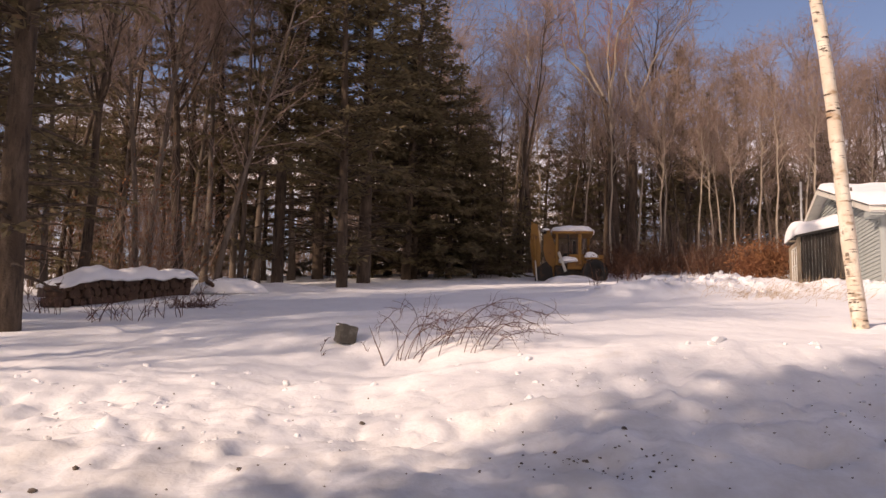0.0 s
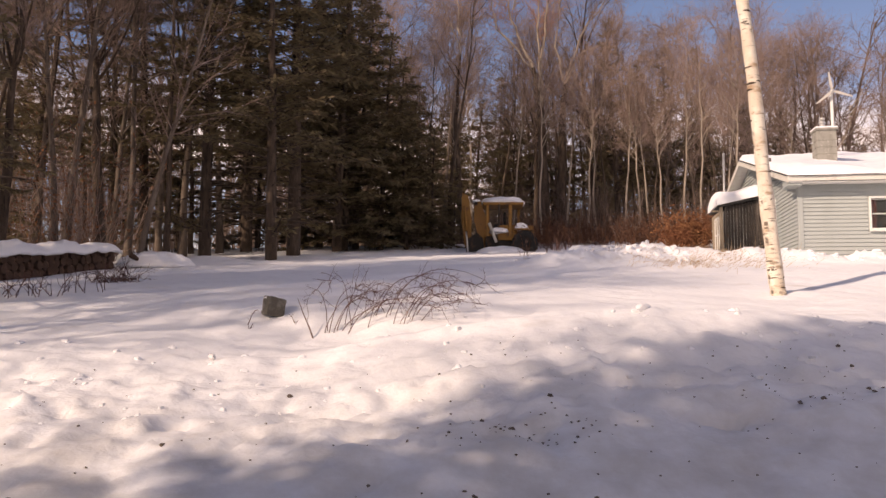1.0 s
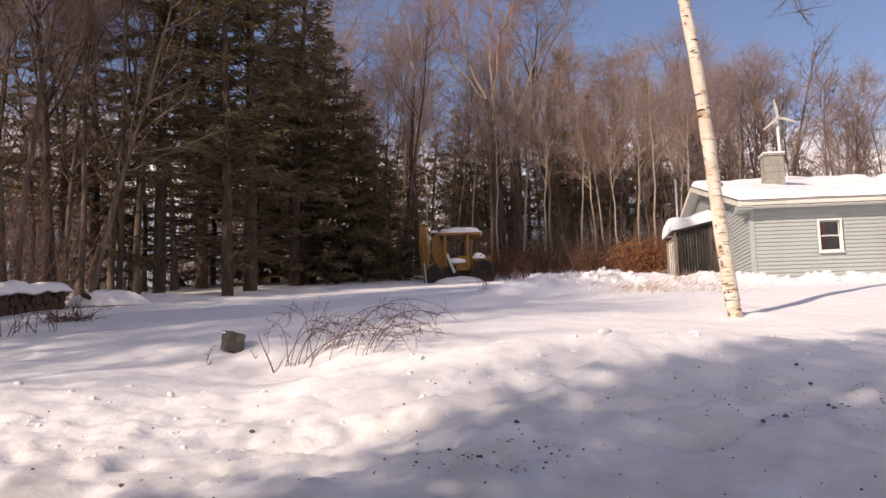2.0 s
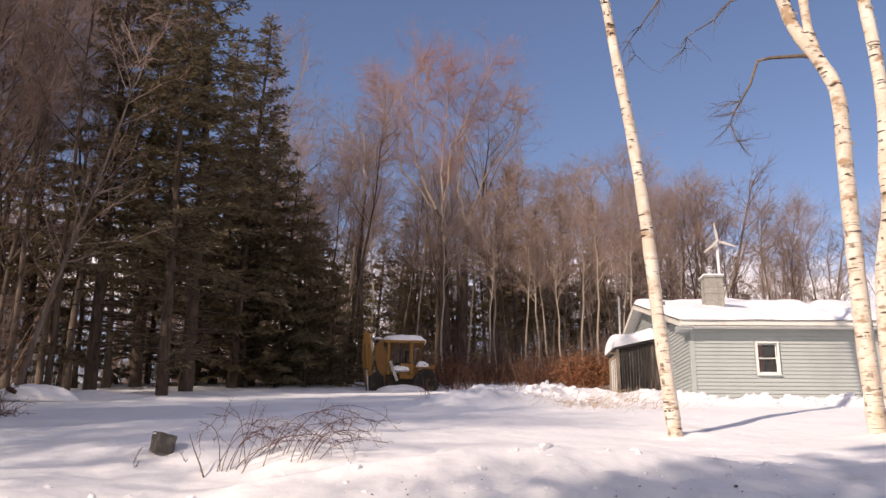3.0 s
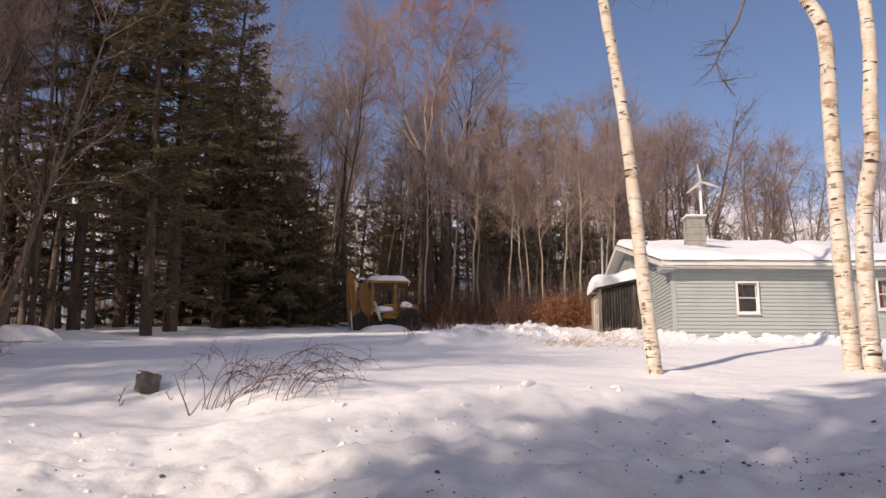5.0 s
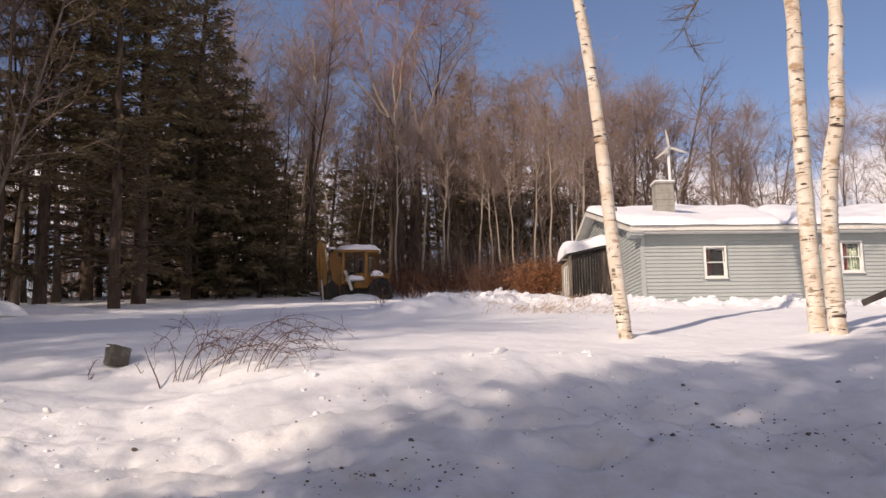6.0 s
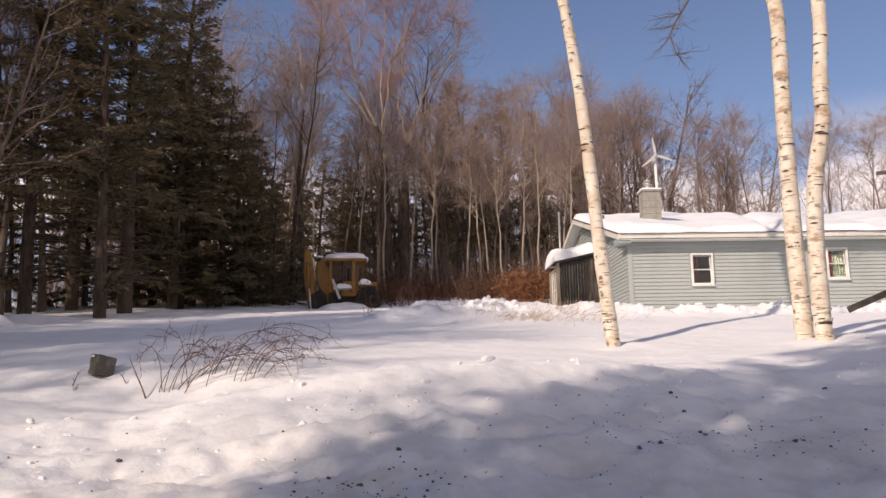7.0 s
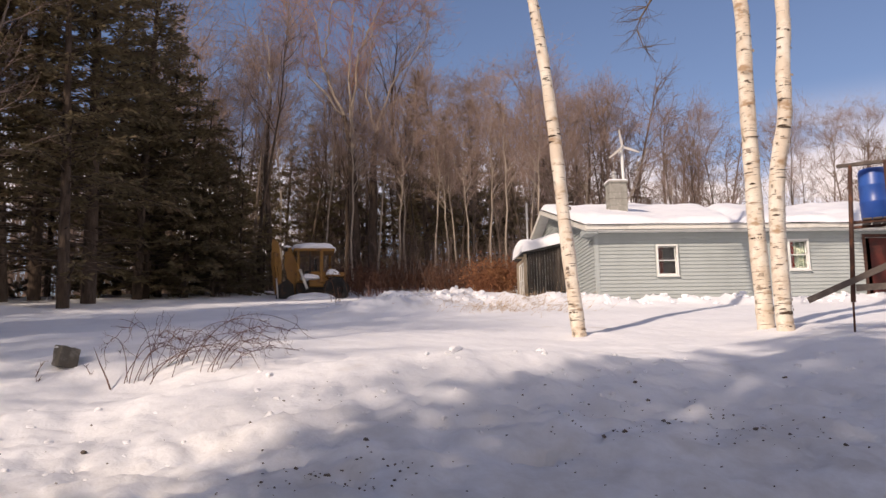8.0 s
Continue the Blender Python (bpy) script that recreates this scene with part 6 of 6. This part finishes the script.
for k in range(6):
    bm = bmesh.new()
    cyl(bm, (0, 0, -0.24), (0, 0, 0.24), 0.115, k=9, bevel=0.012)
    for v in bm.verts:
        f = 1 + 0.22 * noise.noise(Vector((v.co.x * 9, v.co.y * 9, k * 3.1)))
        v.co.x, v.co.y = v.co.x * f, v.co.y * f
    me = bpy.data.meshes.new("log")
    bm.to_mesh(me)
    bm.free()
    me.materials.append(M_LOG)
    log_meshes.append(me)
span = float(np.linalg.norm(A1 - A0))
tiers = 3
for t in range(tiers):
    s = 0.1 + 0.1 * (t % 2)
    while s < span - 0.05 - 0.08 * t:
        p = A0 + along * s
        lg = link("log", log_meshes[int(rng.integers(0, 6))], None, row)
        zg = ground_z(p[0], p[1])
        off = cross * rng.uniform(-0.05, 0.06)
        lg.matrix_basis = Matrix.Translation((p[0] + off[0] + 8.0, p[1] + off[1] - 21.4, zg + 0.10 + t * 0.185 + rng.uniform(-0.02, 0.02) - 2.9)) @ Matrix.Rotation(math.atan2(cross[1], cross[0]) + rng.normal(0, 0.08), 4, "Z") @ Matrix.Rotation(math.pi / 2, 4, "Y") @ Matrix.Rotation(rng.uniform(0, 6.28), 4, "Z")
        s += rng.uniform(0.19, 0.25)
# its snow cover
bm = bmesh.new()
N, K = 60, 12
grid = []
for i in range(N + 1):
    p = A0 + along * (span * i / N)
    base = ground_z(p[0], p[1])
    col = []
    for k in range(K + 1):
        w = -0.42 + 0.84 * k / K
        edge_f = math.sqrt(max(0.0, 1 - abs(w / 0.43) ** 3)) * math.sqrt(max(0.02, 1 - abs(2 * i / N - 1) ** 10))
        t = (0.30 + 0.13 * fbm(p[0], p[1], 0.8, 3, z=3.0)) * edge_f + 0.05 * fbm(p[0] + w, p[1], 3.0, 2)
        col.append(bm.verts.new((p[0] + cross[0] * w, p[1] + cross[1] * w, base + 0.50 + t * (1 - 0.55 * max(0.0, fbm(p[0] * 1.3, p[1] + w, 1.1, 2, z=5.0))) + 0.05 * math.sin(i / N * 6.0))))
    grid.append(col)
for i in range(N):
    for k in range(K):
        bm.faces.new((grid[i][k], grid[i + 1][k], grid[i + 1][k + 1], grid[i][k + 1]))
ret = bmesh.ops.extrude_face_region(bm, geom=list(bm.faces))
for g in ret["geom"]:
    if isinstance(g, bmesh.types.BMVert):
        g.co.z -= 0.07
bmesh.ops.recalc_face_normals(bm, faces=bm.faces)
tagged(part("firewood_snow", bm, M_ROOFSNOW, None, smooth=True), "uneven snow blanket on the firewood stack", "snow")

# low second heap, mostly buried
snow_heap("snow_mound", (-5.9, 24.2, ground_z(-5.9, 24.2) + 0.02), (1.0, 0.6, 0.42), 25.0, "snow-buried low heap beside the firewood", mat=M_SNOW)
for k, (x, z, r) in enumerate(((-6.35, 0.30, 0.5), (-6.12, 0.22, 0.9), (-6.25, 0.26, 1.4), (-5.7, 0.28, 0.2))):
    bm = bmesh.new()
    cyl(bm, (-0.14, 0, 0), (0.14, 0, 0), 0.07, k=9, bevel=0.01)
    lg = part("log", bm, M_LOG, None)
    lg.matrix_world = Matrix.Translation((x, 23.68 + 0.05 * k, ground_z(x, 23.68) + z)) @ Matrix.Rotation(r, 4, "Y")
    tagged(lg, "dark log end sticking out of snow", "log", "logs in the buried heap")

# ---- broken lumps of snow along the bank's crest, the heap and the house front ----
rng = np.random.default_rng(93)
lumps = bmesh.new()
spots = [(float(x), crest_y(x) + float(rng.normal(-0.25, 0.45)), float(rng.uniform(0.02, 0.05))) for x in rng.uniform(-5, 8.5, 60)]
for _ in range(150):
    q = HOUSE_C + HU * rng.uniform(-1.5, 9.5) + HB * rng.normal(-0.95, 0.35)
    spots.append((q.x, q.y, float(rng.uniform(0.03, 0.09))))
spots += [(float(rng.normal(6.6, 1.5)), float(rng.normal(22.0, 0.7)), float(rng.uniform(0.03, 0.10))) for _ in range(120)]
spots += [(float(rng.uniform(-4.5, 6)), float(rng.uniform(7.6, 9.6)), float(rng.uniform(0.012, 0.035))) for _ in range(110)]
spots.append((3.22, 9.98, 0.11))
for x, y, r in spots:
    made = bmesh.ops.create_icosphere(lumps, subdivisions=2, radius=r, matrix=Matrix.Translation((x, y, ground_z(x, y) - r * 0.15)) @ Matrix.Rotation(float(rng.uniform(0, 6)), 4, "Z") @ Matrix.Diagonal((float(rng.uniform(0.8, 1.5)), 1, float(rng.uniform(0.6, 0.95)), 1)))["verts"]
    o = Vector((x * 7, y * 7, 0))
    for v in made:
        v.co += (v.co - Vector((x, y, ground_z(x, y)))) * 0.75 * noise.noise(v.co * (0.9 / r) + o)
tagged(part("snow_lumps", lumps, M_SNOW, None), "broken lumps of ploughed snow", "snow", kind="stuff")

# ---- clods and grit thrown up on the bank ----
rng = np.random.default_rng(91)
clods = bmesh.new()
GRIT = ((3.3, 8.4, 0.7), (4.6, 8.0, 0.8), (1.5, 7.8, 0.35), (1.3, 7.05, 0.3), (2.3, 7.6, 0.6), (5.3, 7.6, 0.6))    # thrown plough grit; the x 1.5 and 1.3 clusters stand for dark pits
for n in range(430):
    x = rng.uniform(-4.5, 7.5)
    k = rng.beta(1.1, 1.6)
    ye, yc = 6.1 - 0.05 * x, crest_y(x)
    y = ye + (yc - ye) * k
    if rng.random() < 0.35 and x < 1:
        continue
    if n % 2:
        gx_, gy_, gr = GRIT[n % 6 if n % 4 == 1 else (n // 2) % 6]
        x, y = rng.normal(gx_, gr), rng.normal(gy_, gr * 0.6)
        if y > yc:
            continue
    r = rng.uniform(0.005, 0.014) * (2.4 if rng.random() < 0.10 else 1.0)
    made = bmesh.ops.create_icosphere(clods, subdivisions=1, radius=r, matrix=Matrix.Translation((x, y, ground_z(x, y) + r * 0.3)) @ Matrix.Rotation(rng.uniform(0, 6), 4, "Z") @ Matrix.Diagonal((1, 1, 0.6, 1)))["verts"]
    for v in made:
        v.co += Vector(rng.normal(0, r * 0.18, 3))
tagged(part("clods", clods, M_DIRT, None), "dark grit and soil clods on the snowbank", "dirt", kind="stuff")
grit = bmesh.new()
for _ in range(260):
    x = rng.uniform(-6, 9)
    y = 5.95 - 0.05 * x + 0.07 * rng.normal() + 0.1 * noise.noise(Vector((x * 1.7, 8.0, 0)))
    r = rng.uniform(0.006, 0.018)
    bmesh.ops.create_icosphere(grit, subdivisions=1, radius=r, matrix=Matrix.Translation((x, y, max(ROAD_Z + 0.02, ground_z(x, y)) + r * 0.2)) @ Matrix.Diagonal((1.3, 1, 0.6, 1)))
tagged(part("verge_grit", grit, M_DIRT, None), "dirty gravel along the road edge", "dirt", kind="stuff")
